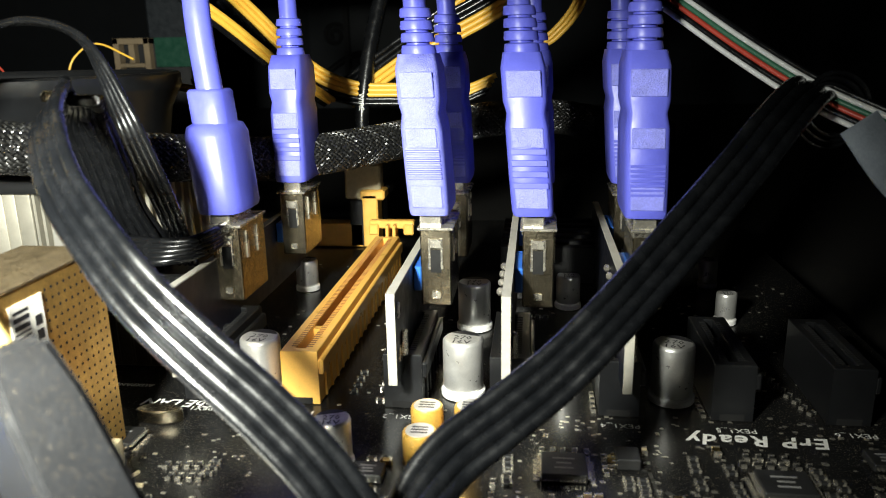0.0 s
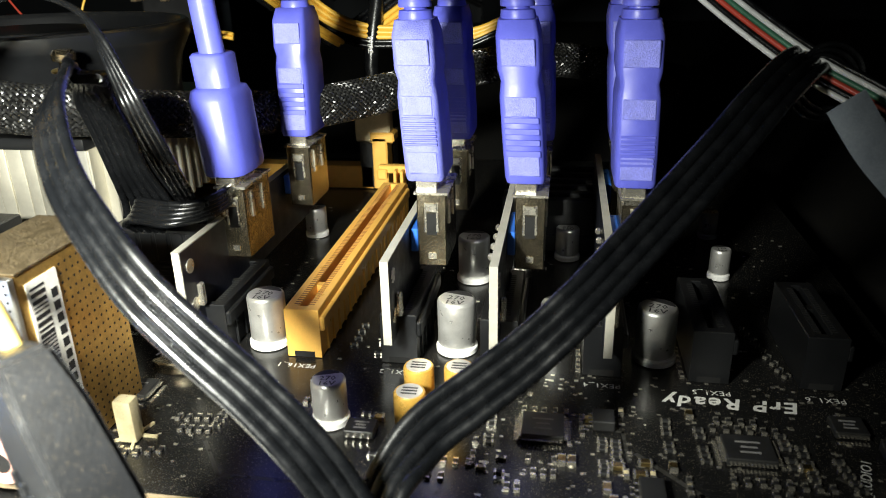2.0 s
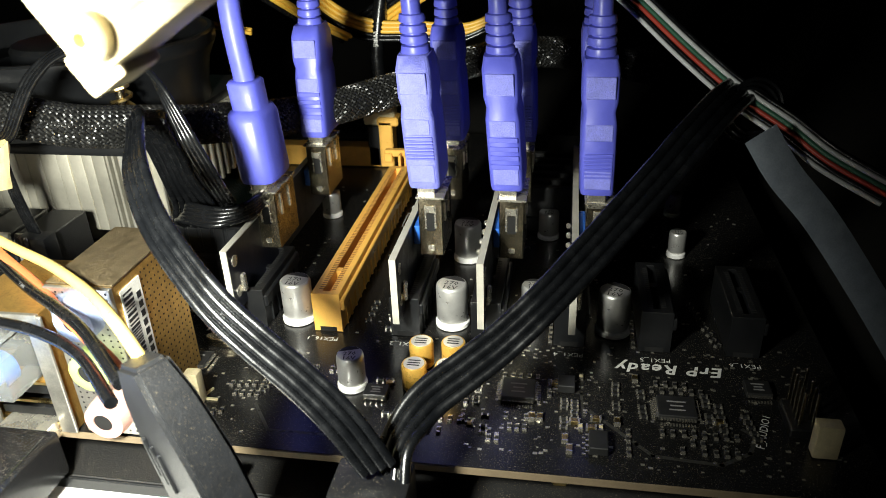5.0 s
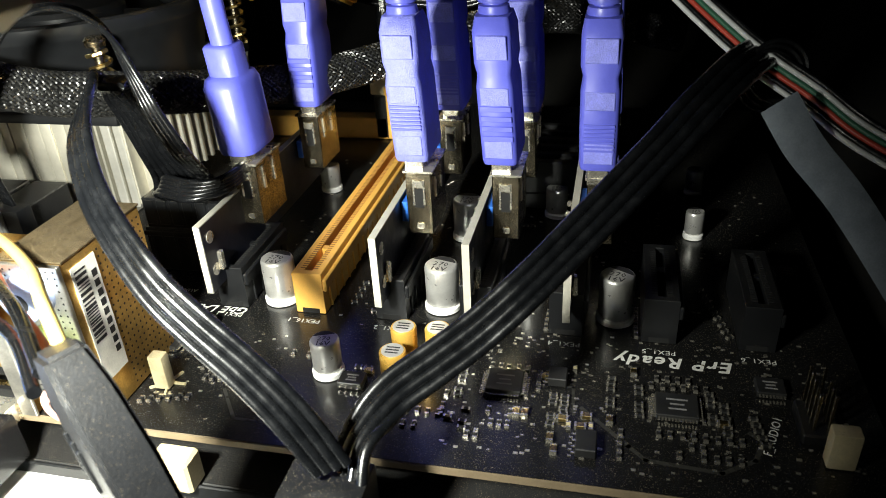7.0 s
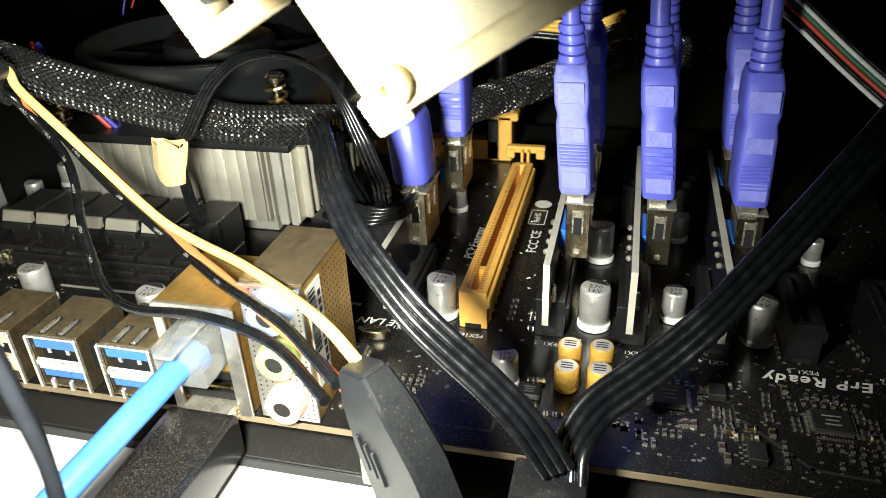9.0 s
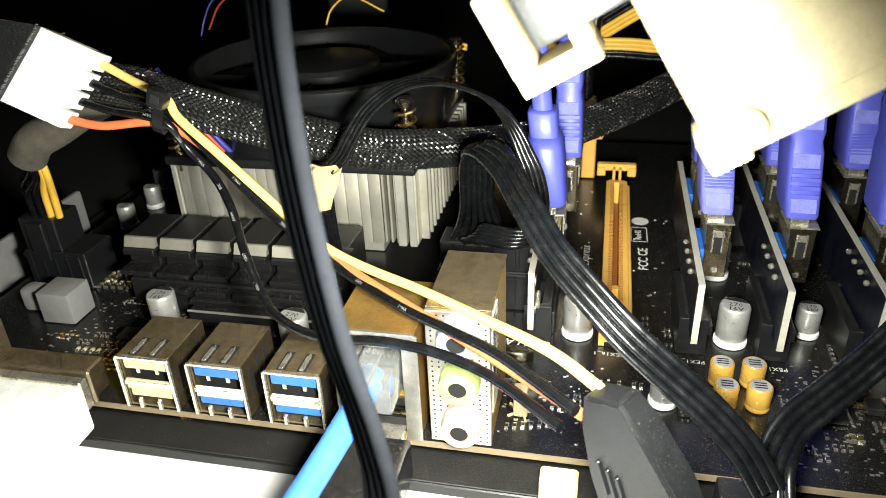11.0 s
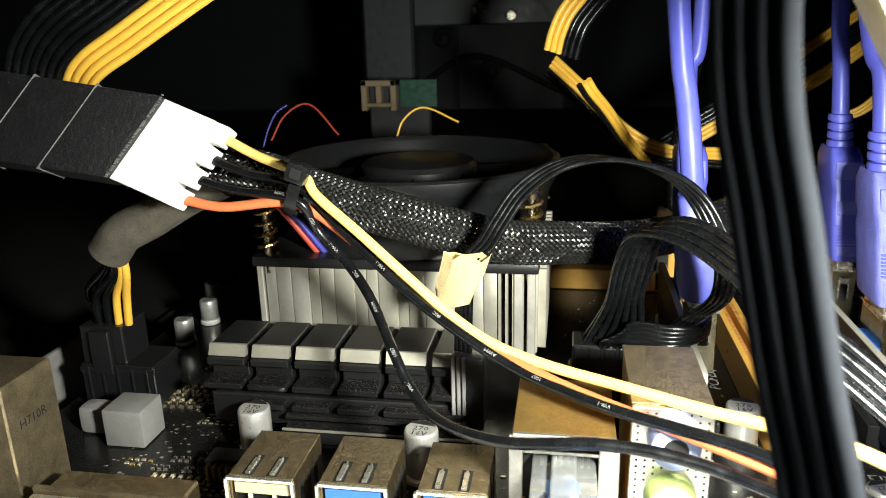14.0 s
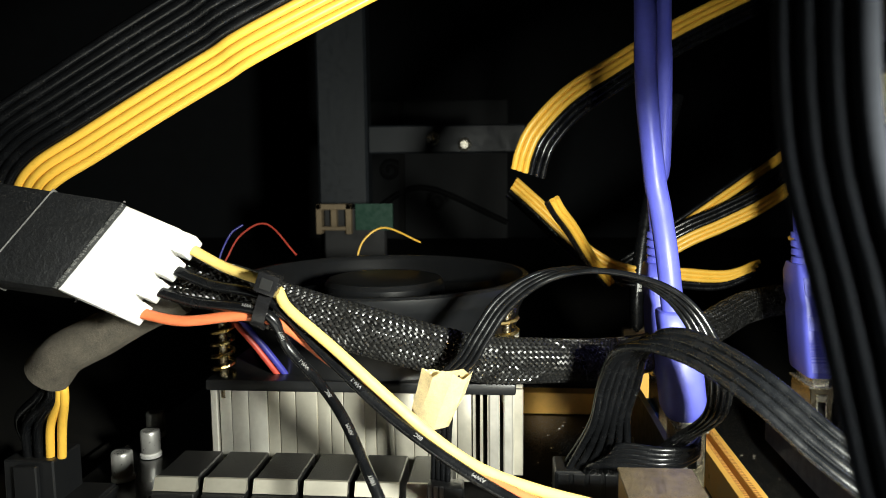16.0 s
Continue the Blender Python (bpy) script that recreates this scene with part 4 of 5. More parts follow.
# the taped tail leaves the housing at a slant
tw = Vector((0.975, 0.12, -0.17)).normalized()
o0 = M0 @ Vector((-6, 0, 0))
MT = Matrix(((tw.x, cr.x, th.x, o0.x), (tw.y, cr.y, th.y, o0.y), (tw.z, cr.z, th.z, o0.z), (0, 0, 0, 1)))
bm = box(B(), -7, 6.5, -10.3, 10.3, -3.4, 3.4, 0.8, 2, M0)
body = part("housing", bm, "white_plastic", mol)
for k in range(4):
    part("pin_well", box(B(), 6.2, 9.6, -10.25 + k * 5.35, -5.7 + k * 5.35, -2.7, 2.7, 0.5, 2, M0), "white_plastic", body)
bm = box(B(), -52, 0, -10.6, 10.6, -5.2, 5.2, 1.2, 2, MT)
tp = part("tape_wrap", bm, "tape_black", mol, "black cloth tape wrap")
bm = B()
for k in (-42, -28, -14.5):
    box(bm, k, k + 0.3, -10.85, 10.85, -5.45, 5.45, 0.1, 1, MT)
part("tape_seam", bm, "tape_edge", tp)
bm = B()
for k in range(110):
    for u, a, h in ((0.0, -10.6, 0), (0.0, -10.6, 1), (-14.2, -11.0, 0)):
        f = a + 21.4 * rng.random()
        zc = 5.3 if h == 0 else -5.3
        w = rng.uniform(0.02, 0.5) ** 1.3 if u > -5 else rng.uniform(0.05, 0.22)
        box(bm, u - 0.2, u + w, f - 0.07, f + 0.07, zc - 0.25, zc + 0.25, 0.0, 1, MT)
tagged(part("frayed_edge", bm, "tape_edge", tp, "pale frayed tape threads"), kind="stuff")
part("cable_tail", tube(B(), [MT @ Vector((-50, 0, 0)), MT @ Vector((-75, -2, 4)), MT @ Vector((-110, -6, 16))], 6.5, 14), "tape_black", mol)

zt = Vector((-109.6, -15.8, 69.0))
mids = {
    "wire_yellow": (0, [(-105, -17.4, 67.5), (-95.4, -19.6, 60), (-85.2, -21.4, 51.4), (-76, -23.5, 44.2), (-66.8, -26.5, 39.4), (-56, -30.4, 37.2), (-43, -36.5, 36.8), (-27.5, -47.5, 38.2), (-12.8, -61.5, 41.8)], (-3.4, -70, 41)),
    "wire_black": (1, [(-98, -17.6, 58.5), (-84, -22.5, 47.5), (-70, -27.5, 39.5), (-59, -32.5, 35.6), (-45, -42, 35), (-33, -50, 36), (-22, -58, 37)], (-7.6, -70.8, 36.8)),
    "wire_grey": (2, [(-106, -14.6, 58.6), (-99.4, -16.2, 52), (-93.4, -21.4, 46.4), (-87, -30, 39), (-82.4, -34.7, 32.8), (-75.6, -41, 29.6), (-63, -48.6, 30.6), (-47, -52.2, 33.6), (-35, -54.4, 33.6), (-23.5, -59, 32.6)], (-10, -71, 33)),
    "wire_orange": (3, [(-97, -15.8, 56.4), (-82, -20, 46.4), (-69, -25.6, 39), (-56.5, -33, 36), (-45.5, -39.6, 34.7), (-29.6, -52, 35.2), (-16, -61.6, 34.6)], (-6.4, -69.6, 35)),
}
offs = {"wire_yellow": (1.0, 0.4, 2.6), "wire_black": (0.2, 0.4, -0.2), "wire_grey": (-0.4, -1.0, -2.6), "wire_orange": (-1.0, 0.8, -4.0)}
for name, (k, mid, end) in mids.items():
    start = M0 @ Vector((8.0, -7.95 + k * 5.35, 0))
    a = M0 @ Vector((17, -7.2 + k * 4.4, 0.4))
    pts = [start, a, zt + Vector(offs[name]), *[Vector(q) for q in mid], Vector(end)]
    if name in ("wire_black", "wire_grey"):
        sp_path = spline(pts, 8)
        for i, word in zip(range(14, len(sp_path) - 8, 7), ("AWM", "1007", "VW-1", "80C", "AWM", "1007", "VW-1")):
            p, q = sp_path[i], sp_path[i + 1]
            tx = (p - q).normalized()
            nz = Vector((0.1, -0.75, 0.65))
            nz = (nz - tx * nz.dot(tx)).normalized()
            ty = nz.cross(tx)
            mw = Matrix(((tx.x, ty.x, nz.x, p.x + nz.x * 1.12), (tx.y, ty.y, nz.y, p.y + nz.y * 1.12), (tx.z, ty.z, nz.z, p.z + nz.z * 1.12), (0, 0, 0, 1)))
            writing(word, 1.1, "choke_grey", mol, 0, 0, 0, m=mw)
    part("wire", tube(B(), pts, 1.1, 12, 8), {"wire_grey": "wire_black", "wire_yellow": "wire_yellow_lit"}.get(name, name), mol, {"wire_yellow": "yellow wire, paled in colour as if strongly lit", "wire_orange": "orange-red wire"}.get(name, "black wire"))

tie = thing("cable_tie", zt.x, zt.y, zt.z - 5, "black nylon cable tie round four wires", "cable tie")
Mt = Matrix.Translation(zt) @ Matrix.Rotation(radians(20), 4, "Y")
bm = B()
ring = [(math.cos(a), math.sin(a)) for a in [2 * math.pi * k / 20 for k in range(20)]]
vo = [[bm.verts.new(Mt @ Vector((dx, cx * rx, -0.8 + cz * rz))) for cx, cz in ring] for dx, rx, rz in ((-1.3, 2.6, 5.6), (1.3, 2.6, 5.6), (1.3, 2.0, 5.0), (-1.3, 2.0, 5.0))]
for a, b in ((0, 1), (1, 2), (2, 3), (3, 0)):
    for k in range(20):
        bm.faces.new((vo[a][k], vo[a][(k + 1) % 20], vo[b][(k + 1) % 20], vo[b][k]))
part("strap", bm, "black_gloss", tie)
part("lock_head", box(B(), -2.2, 2.2, -4.6, -1.0, 1.8, 6.0, 0.5, 2, Mt), "black_gloss", tie)
part("lock_slot", box(B(), -1.2, 1.2, -4.75, -4.4, 2.8, 5.0, 0.1, 1, Mt), "hole_shade", tie)

# ---- grey drive power connector at the end of those wires ----
sat = thing("drive_connector", 5, -74, 15, "dark grey plastic drive power connector, hanging on its wires", "connector")
ax = Vector((0.30, -0.12, -0.93)).normalized()
cr = Vector((0.80, -0.55, 0.28))
cr = (cr - ax * cr.dot(ax)).normalized()
th = cr.cross(ax).normalized()
Ms = Matrix(((cr.x, th.x, ax.x, -2.0), (cr.y, th.y, ax.y, -72.0), (cr.z, th.z, ax.z, 40.5), (0, 0, 0, 1)))
bm = B()
prof = [(-3.5, 4.0, -2.6, 3.0, -2), (-5.5, 7.0, -3.2, 3.6, 4), (-6.8, 10.5, -3.4, 3.8, 14), (-6.8, 11.5, -3.4, 3.8, 30)]
rings = [[bm.verts.new((x, y, z)) for x, y in ((x0, y0), (x1, y0), (x1, y1), (x0, y1))] for x0, x1, y0, y1, z in prof]
for a, b in zip(rings, rings[1:]):
    for k in range(4):
        bm.faces.new((a[k], a[(k + 1) % 4], b[(k + 1) % 4], b[k]))
bm.faces.new(rings[0][::-1])
bm.faces.new(rings[-1])
bmesh.ops.bevel(bm, geom=bm.edges[:], offset=0.7, segments=2, affect="EDGES")
bm.transform(Ms)
sb = part("housing", bm, "grey_plastic", sat)
bm = B()
for k in range(3):
    box(bm, -3.8 + k * 1.6, -2.9 + k * 1.6, -3.9, -3.2, 10 + k * 1.2, 17 + k * 1.2, 0.2, 1, Ms)
part("moulded_arrow", bm, "black_plastic", sb)
part("mating_face", box(B(), -5.8, 10.2, -2.6, 3.0, 29.8, 33, 0.3, 1, Ms), "black_plastic", sb)

# ---- black four-wire ribbon cables ----
V = Vector
rc = thing("ribbon_cable", 0, -25, 8, "flat black four-wire power cable folded over the board edge", "cable", "black ribbon cables")
ribbon(rc, [(-38, 6, 46), (-37, -2, 55), (-33, -12, 60.5), (-27, -22, 61), (-20.5, -35, 58), (-13.5, -44, 52), (-6, -50, 46.5), (1, -54, 41), (8, -56, 35.5), (16, -57.5, 29), (23, -59, 22), (28.5, -59.5, 13)],
       [(.9, -.4, .1), (.9, -.4, .1), (.6, -.3, .6), (.55, .1, .75), (.6, .2, .7), (.55, .25, .75), (.5, .3, .8), (.5, .35, .75), (.55, .4, .7), (.6, .45, .6), (.7, .5, .45), (.9, .3, .3)], 4, 0.88, ["ribbon_black"], names="wire")
rc2 = thing("ribbon_cable", 50, -28, 20, "flat black four-wire power cable rising from the board edge", "cable", "black ribbon cables")
ribbon(rc2, [(30, -59, 9), (30.5, -53, 13.5), (34.5, -45.5, 17), (41, -40, 20.4), (48, -35, 24.6), (55.5, -29.6, 30.6), (63, -21.5, 36.2), (70.6, -13.8, 42.4), (78.4, -5, 48.6), (85, 2, 54.5), (93, 14, 58.5), (102, 32, 58)],
       [(.9, -.3, 0), (.8, -.5, .2), (.5, -.5, -.6), (.4, -.5, -.75), (.4, -.5, -.75), (.4, -.5, -.75), (.5, -.45, -.7), (.6, -.4, -.65), (.75, -.3, -.5), (.8, -.3, -.4), (.8, -.3, -.4), (.8, -.3, -.4)], 4, 1.05, ["ribbon_black"])
fold = thing("edge_connector", 27, -59, -13, "black plastic connector under the folded ribbon cables", "connector")
part("housing", box(B(), 20, 34, -64.5, -54.5, -12.9, 10.5, 0.8, 2), "black_plastic", fold)
bm = B()
for k in range(3):
    box(bm, 22 + k * 4, 24 + k * 4, -65, -64.3, -10, 6, 0.3)
part("grip_rib", bm, "black_plastic", fold)

lp = thing("ribbon_cable", -62, -2, 40, "thin black four-wire cable looping up from a taped plug", "cable", "black ribbon cables")
ribbon(lp, [(-77, 1, 22), (-76, -3, 38), (-74.5, -4.5, 49), (-70.5, -4.5, 54), (-67.5, -3.8, 59), (-63, -2.5, 65.5), (-56.5, -2, 70.5), (-50, -1.5, 72.5), (-43, -3, 73), (-36, -5.5, 72), (-30, -8.5, 69.5), (-26, -11, 65.5), (-23, -12.5, 60), (-20.5, -13, 54), (-20, -8, 44), (-24, 4, 34), (-28, 15, 24)],
       [(.9, -.3, 0), (.9, -.4, .1), (.85, -.5, 0), (.8, -.5, -.35), (.75, -.5, -.45), (.7, -.6, -.45), (.5, -.8, -.35), (.2, -.95, -.15), (.1, -.97, .1), (.2, -.95, .2), (.35, -.85, .4), (.6, -.6, .5), (.8, -.4, .4), (.95, -.2, .2), (1, 0, 0), (1, 0, 0), (1, 0, 0)], 4, 0.62, ["wire_black"])
tape = thing("masking_tape", -74, -6, 45, "crumpled cream masking tape round thin black wires", "tape")
bm = B()
R = []
for i, (p, w) in enumerate((((-78.4, -4.6, 39.5), 3.8), ((-77.4, -6.0, 43.4), 4.6), ((-75.8, -7.0, 47.6), 4.8), ((-74.2, -7.6, 52.0), 5.2))):
    ring = []
    for k in range(14):
        a = 2 * math.pi * k / 14
        ring.append(bm.verts.new(V(p) + V((w * math.cos(a) * (1 + rng.uniform(-.08, .08)), 1.7 * math.sin(a) * (1 + rng.uniform(-.3, .3)) - 0.4 * math.cos(a), rng.uniform(-.5, .5) + (rng.uniform(-.6, 1.0) if i == 3 else 0)))))
    R.append(ring)
for a, b in zip(R, R[1:]):
    for k in range(14):
        bm.faces.new((a[k], a[(k + 1) % 14], b[(k + 1) % 14], b[k]))
bmesh.ops.solidify(bm, geom=bm.faces[:], thickness=0.25)
part("wrap", bm, "masking_tape", tape, smooth=20)
plug = thing("fan_connector", -76, 1, 8, "small dark plug with grey flat wires beside the heatsink", "connector")
part("housing", box(B(), -79.5, -71.5, -4, 1.2, 6, 25, 0.5, 2), "black_plastic", plug)
bm = B()
for k in range(3):
    box(bm, -79.2 + k * 1.3, -78.3 + k * 1.3, -4.7, -3.9, 6.5, 25.5, 0.2)
part("side_rail", bm, "choke_grey", plug)

# the near ribbon hanging in front
nr = thing("ribbon_cable", -36, -93, 25, "grey-black ribbon cable hanging close before the ports", "cable", "black ribbon cables")
ribbon(nr, [(-37, -95, 150), (-38.6, -98, 125), (-39.2, -99.6, 108), (-38.6, -101, 96), (-36.8, -103.5, 86), (-34.4, -105.5, 74), (-31.4, -106.5, 62), (-30, -107, 50), (-32, -108, 34), (-40, -110, 12), (-44, -112, -11.5)],
       [(.75, -.65, 0)] * 11, 4, 0.95, ["wire_grey"])

# cream connector at the top
cm = thing("power_connector", 5, -77, 86, "cream and black power connector pair hanging from above", "connector")
Mc = Matrix.Translation((8, -77, 86)) @ Matrix.Rotation(radians(-32), 4, "Y")
Mh = Matrix.Translation((-16, -74, 92.5)) @ Matrix.Rotation(radians(-30), 4, "Y")
bm = box(B(), 0, 30, -5, 5, 0, 24, 1.2, 2, Mc)
box(bm, -1.5, 4, -4, 4, -1.2, 4, 0.8, 2, Mc)
hb = part("housing", bm, "cream_plastic", cm)
part("moulded_panel", box(B(), 8, 28, -5.5, -4.9, 3, 22, 0.4, 1, Mc), "cream_plastic", hb)
part("boss", lathe(B(), [(2.6, 0), (2.6, 1.6), (2.1, 2.2), (0.8, 2.2), (0.7, 0.8)], 0, 0, 20, Mc @ Matrix.Translation((4.2, -4.9, 3.6)) @ Matrix.Rotation(radians(90), 4, "X")), "cream_plastic", hb)
hook = part("latch_hook", box(B(), 0, 11, -4, 4, 0, 3.0, 0.5, 2, Mh), "cream_plastic", cm, "cream plastic hook")
part("hook_arm", box(B(), -0.1, 3.2, -3.9, 3.9, 2.6, 14, 0.5, 2, Mh), "cream_plastic", hook)
part("hook_tip", box(B(), 8.4, 11.1, -3.9, 3.9, 2.6, 5.0, 0.5, 2, Mh), "cream_plastic", hook)
part("adapter_body", box(B(), 4, 17, -3.6, 4.4, 4.6, 26, 0.8, 2, Mh), "black_plastic", cm, "black plastic body")
for k in range(3):
    part("wire", tube(B(), [Mc @ V((5 + k * 9, 0, 23)), Mc @ V((5 + k * 9, 2, 34)), V((4 + k * 7, -66, 140)), V((12 + k * 7, -46, 185))], 1.3, 10), "wire_black", cm)

# ---- sleeved cable with felt end and its processor plug ----
bc = thing("sleeved_cable", -85, -10, 55, "thick black braided cable sleeve crossing before the fan", "cable")
bpts = [(-146, 4, 70), (-134, 2, 69.4), (-124.5, 0.5, 68.4), (-114, 1, 64.6), (-104, 3, 61.0), (-92, 6, 57), (-79.5, 10, 52.6), (-67, 15, 48.8), (-55, 22, 46.8), (-38, 38, 43), (-18, 60, 40), (4, 86, 41), (24, 108, 44), (52, 124, 44), (90, 130, 36)]
sleeve = part("core", tube(B(), bpts, 4.75, 16, 8), "wire_black", bc)
path = spline(bpts, 56)
run = [0.0]
for p, q in zip(path, path[1:]):
    run.append(run[-1] + (q - p).length)
COUNT, TWIST = 24, 0.17
def strand(turn, sign):
    """One thread of the weave, passing over and under the threads that wind the other way."""
    pts, side = [], V((0, 0, 1))
    for i, p in enumerate(path):
        d = (path[min(i + 1, len(path) - 1)] - path[max(i - 1, 0)]).normalized()
        side = (side - d * side.dot(d)).normalized()
        up = d.cross(side)
        a = turn + sign * run[i] * TWIST
        r = 5.15 + sign * 0.22 * math.cos(COUNT * TWIST * run[i])
        pts.append(p + r * (math.cos(a) * side + math.sin(a) * up))
    return pts
for s, m, nm in ((1, "braid_light", "grey glossy strands"), (-1, "braid", "black glossy strands")):
    bm = B()
    for k in range(COUNT):
        tube(bm, strand(2 * math.pi * k / COUNT, s), 0.38, 5, 1)
    tagged(part("braid", bm, m, bc, nm), kind="stuff")
ft = thing("felt_wrap", -158, 1, 50, "fuzzy grey felt tape round power wires", "tape")
part("wrap", tube(B(), [(-136, 3, 66.5), (-146, 2, 62), (-155, 1, 57), (-163, 0, 53), (-168, 1, 48)], 4.6, 18, 6, 5.4), "felt", ft)
ep = thing("processor_plug", -171, 12, 13, "black eight-pin plug with yellow and black wires", "connector")
part("housing", box(B(), -185.5, -172.5, 7, 19, 12.8, 24, 0.4), "black_plastic", ep)
part("clip", box(B(), -182, -176, 5.4, 7.0, 10, 23, 0.3), "black_plastic", ep)
for k in range(4):
    for j, m in ((0, "wire_yellow"), (1, "wire_black")):
        x0 = -184 + k * 3.0
        part("wire", tube(B(), [(x0 + 3.0 * (1 - j), 10 + 5 * (j > 0), 24), (x0 + 5 - j * 5, 8 + 4 * j, 33), (-170 + k * 1.2 - j * 4, 4 + j * 2, 41), (-169 + k, 3, 47)], 1.1, 10), "wire_black" if j or k < 2 else "wire_yellow", ep)

# main power bundle
pb = thing("power_plug", -28, 19.5, 13, "long black main power plug with bundled black wires", "connector")
part("housing", box(B(), -50.4, -23.5, 14.6, 24.4, 12.8, 21.5, 0.4), "black_plastic", pb)
bm = B()
for k in range(7):
    box(bm, -49.8 + k * 3.75, -46.9 + k * 3.75, 14.2, 14.7, 14, 21, 0.2)
part("housing_rib", bm, "black_plastic", pb)
for k in range(6):
    for j in range(2):
        x0 = -47 + k * 2.2
        part("wire", tube(B(), [(x0, 17 + j * 4.5, 21), (x0 + 2.5, 15 + j * 3, 27), (-42 + k * 1.5, 9 + j * 2, 36 + k * 0.3), (-41 + k * 1.5, 4 + j * 2, 46), (-39 + k * 1.3, -2 + j, 54 + 1.2 * j + k * 0.3), (-34 + k * 1.0, -8 + j, 58.5 + j), (-30 + k * 0.8, -14, 60)], 0.85, 8, 5), "wire_black", pb)
for k in range(5):
    part("wire", tube(B(), [(-43 + k * 1.6, 15, 21.5), (-42 + k * 1.2, 10, 25 + k * 0.6), (-36, 5 + k * .5, 27.5 + k * 0.9), (-28, 2 + k * .5, 28 + k * 0.9), (-22, 5, 28.5 + k * 0.8), (-18.5, 9.5, 29.5 + k * 0.8), (-19.5, 20, 30 + k * 0.6)], 0.85, 8, 6), "wire_black", pb)

# ---- network cable and port plug-ins ----
nc = thing("network_cable", -52, -60, 12, "light blue network cable with a clear plastic plug", "cable")
part("cord", tube(B(), [(-52.2, -47, 19.5), (-53, -56, 19), (-55, -70, 17.5), (-60, -92, 13), (-70, -122, 3), (-86, -165, -9)], 2.9, 16, 8), "lan_blue", nc)
g = MATS["clear_plastic"].node_tree.nodes["Principled BSDF"]
g.inputs["Transmission Weight"].default_value = 0.85
g.inputs["IOR"].default_value = 1.46
pl = part("plug", box(B(), -58.0, -46.4, -53, -40, 14.8, 24.2, 0.5, 2), "clear_plastic", nc, "clear moulded plug")
part("latch_tab", box(B(), -54.5, -49.9, -57, -42, 24.6, 25.6, 0.3), "clear_plastic", pl)
bm = B()
for k in range(8):
    box(bm, -56.4 + k * 1.2, -55.9 + k * 1.2, -44, -40.5, 22.6, 24.0)
part("contact", bm, "brass", pl)
dg = thing("usb_dongle", -53, -70, -7, "black glossy plastic stick plugged under the network port", "adapter")
part("body", box(B(), -61.5, -44.2, -92, -47.5, -7.5, 3.4, 0.8, 2), "black_gloss", dg)
part("top_panel", box(B(), -60.0, -45.6, -90, -49.5, 3.3, 3.75, 0.2), "black_gloss", dg)
part("plug_tip", box(B(), -58.5, -46.5, -48, -42.5, -1.0, 3.2, 0.2), "tin", dg)
vp = thing("video_plug", -135, -70, -6, "white moulded video plug on the video port", "connector")
bm = box(B(), -166, -127, -78, -48, -5.0, 8.6, 1.8, 3)
box(bm, -160, -133, -104, -76, -4, 7.6, 3, 3)
part("housing", bm, "white_plastic", vp)
part("cord", tube(B(), [(-146, -102, 2), (-148, -125, 0), (-150, -170, -6), (-160, -220, -8)], 4.2, 14), "white_plastic", vp)
part("metal_lip", box(B(), -162.5, -128, -48.2, -45.3, 0.2, 9.0, 0.4), "tin", vp)

ft2 = thing("adhesive_pad", -12, -46, -20, "white adhesive mounting pad below the board edge", "pad")
part("pad", box(B(), -15, -6.5, -50, -44.5, -9.8, -2.0, 0.6, 1), "cream_plastic", ft2)

# ---- yellow and black flat cables overhead and behind ----
def flat_cable(pts, across, n_black, n_yellow, r, label, order="by", ym="wire_yellow"):
    p0 = pts[0]
    c = thing("flat_cable", *p0, label, "cable", "flat power cables")
    ms = ["wire_black"] * n_black + [ym] * n_yellow
    path, ac = spline(pts, 8), spline(across, 8)
    n = len(ms)
    for k, m in enumerate(ms):
        off = (k - (n - 1) / 2) * 2 * r * 0.96
        part("wire", tube(B(), [p + a.normalized() * off for p, a in zip(path, ac)], r, 8, 1), m, c, "yellow wire" if m != "wire_black" else "black wire")
    return c


flat_cable([(-175.5, 3, 70), (-177.5, 1, 82), (-174, -2, 92), (-167, -4, 99), (-155, -4, 106), (-139, -4, 115), (-126, -4, 122), (-113, -4, 129), (-60, 8, 157)],
           [(.95, .2, -.1), (.95, .2, -.2), (.85, .2, -.45), (.65, .1, -.75), (.5, .1, -.85), (.45, .1, -.9), (.45, .1, -.9), (.45, .1, -.9), (.45, .1, -.9)], 7, 4, 1.0, "flat cable of yellow and black wires rising from the taped bundle")
flat_cable([(-55.5, 71, 92), (-54.2, 70, 97.5), (-51, 70, 104), (-42, 72, 113.5), (-28, 76, 122.5), (-14, 82, 131), (3, 90, 140), (40, 104, 158)],
           [(-.9, 0, .3), (-.9, 0, .3), (-.7, 0, .7), (-.4, .1, .9), (-.3, .1, .95), (-.3, .1, .95), (-.3, .1, .95), (-.3, .1, .95)], 3, 3, 0.95, "flat yellow and black cable bending behind the fan")
flat_cable([(-48.5, 66, 84), (-46, 70, 80), (-41, 80, 73.5), (-33, 98, 61.5), (-24, 118, 50)], [(.8, .4, .4)] * 5, 1, 2, 0.9, "flat yellow cable dropping behind the plugs")
flat_cable([(-16, 128, 57), (8, 130, 74), (32, 132, 91), (70, 136, 118)], [(.5, 0, -.8)] * 4, 1, 2, 0.9, "flat yellow cable slanting behind the plugs")
flat_cable([(-150, 118, 54), (-120, 116, 56.5), (-85, 114, 57), (-60, 116, 53)], [(0, .3, .9)] * 4, 0, 2, 0.7, "yellow flat cable lying behind the fan")
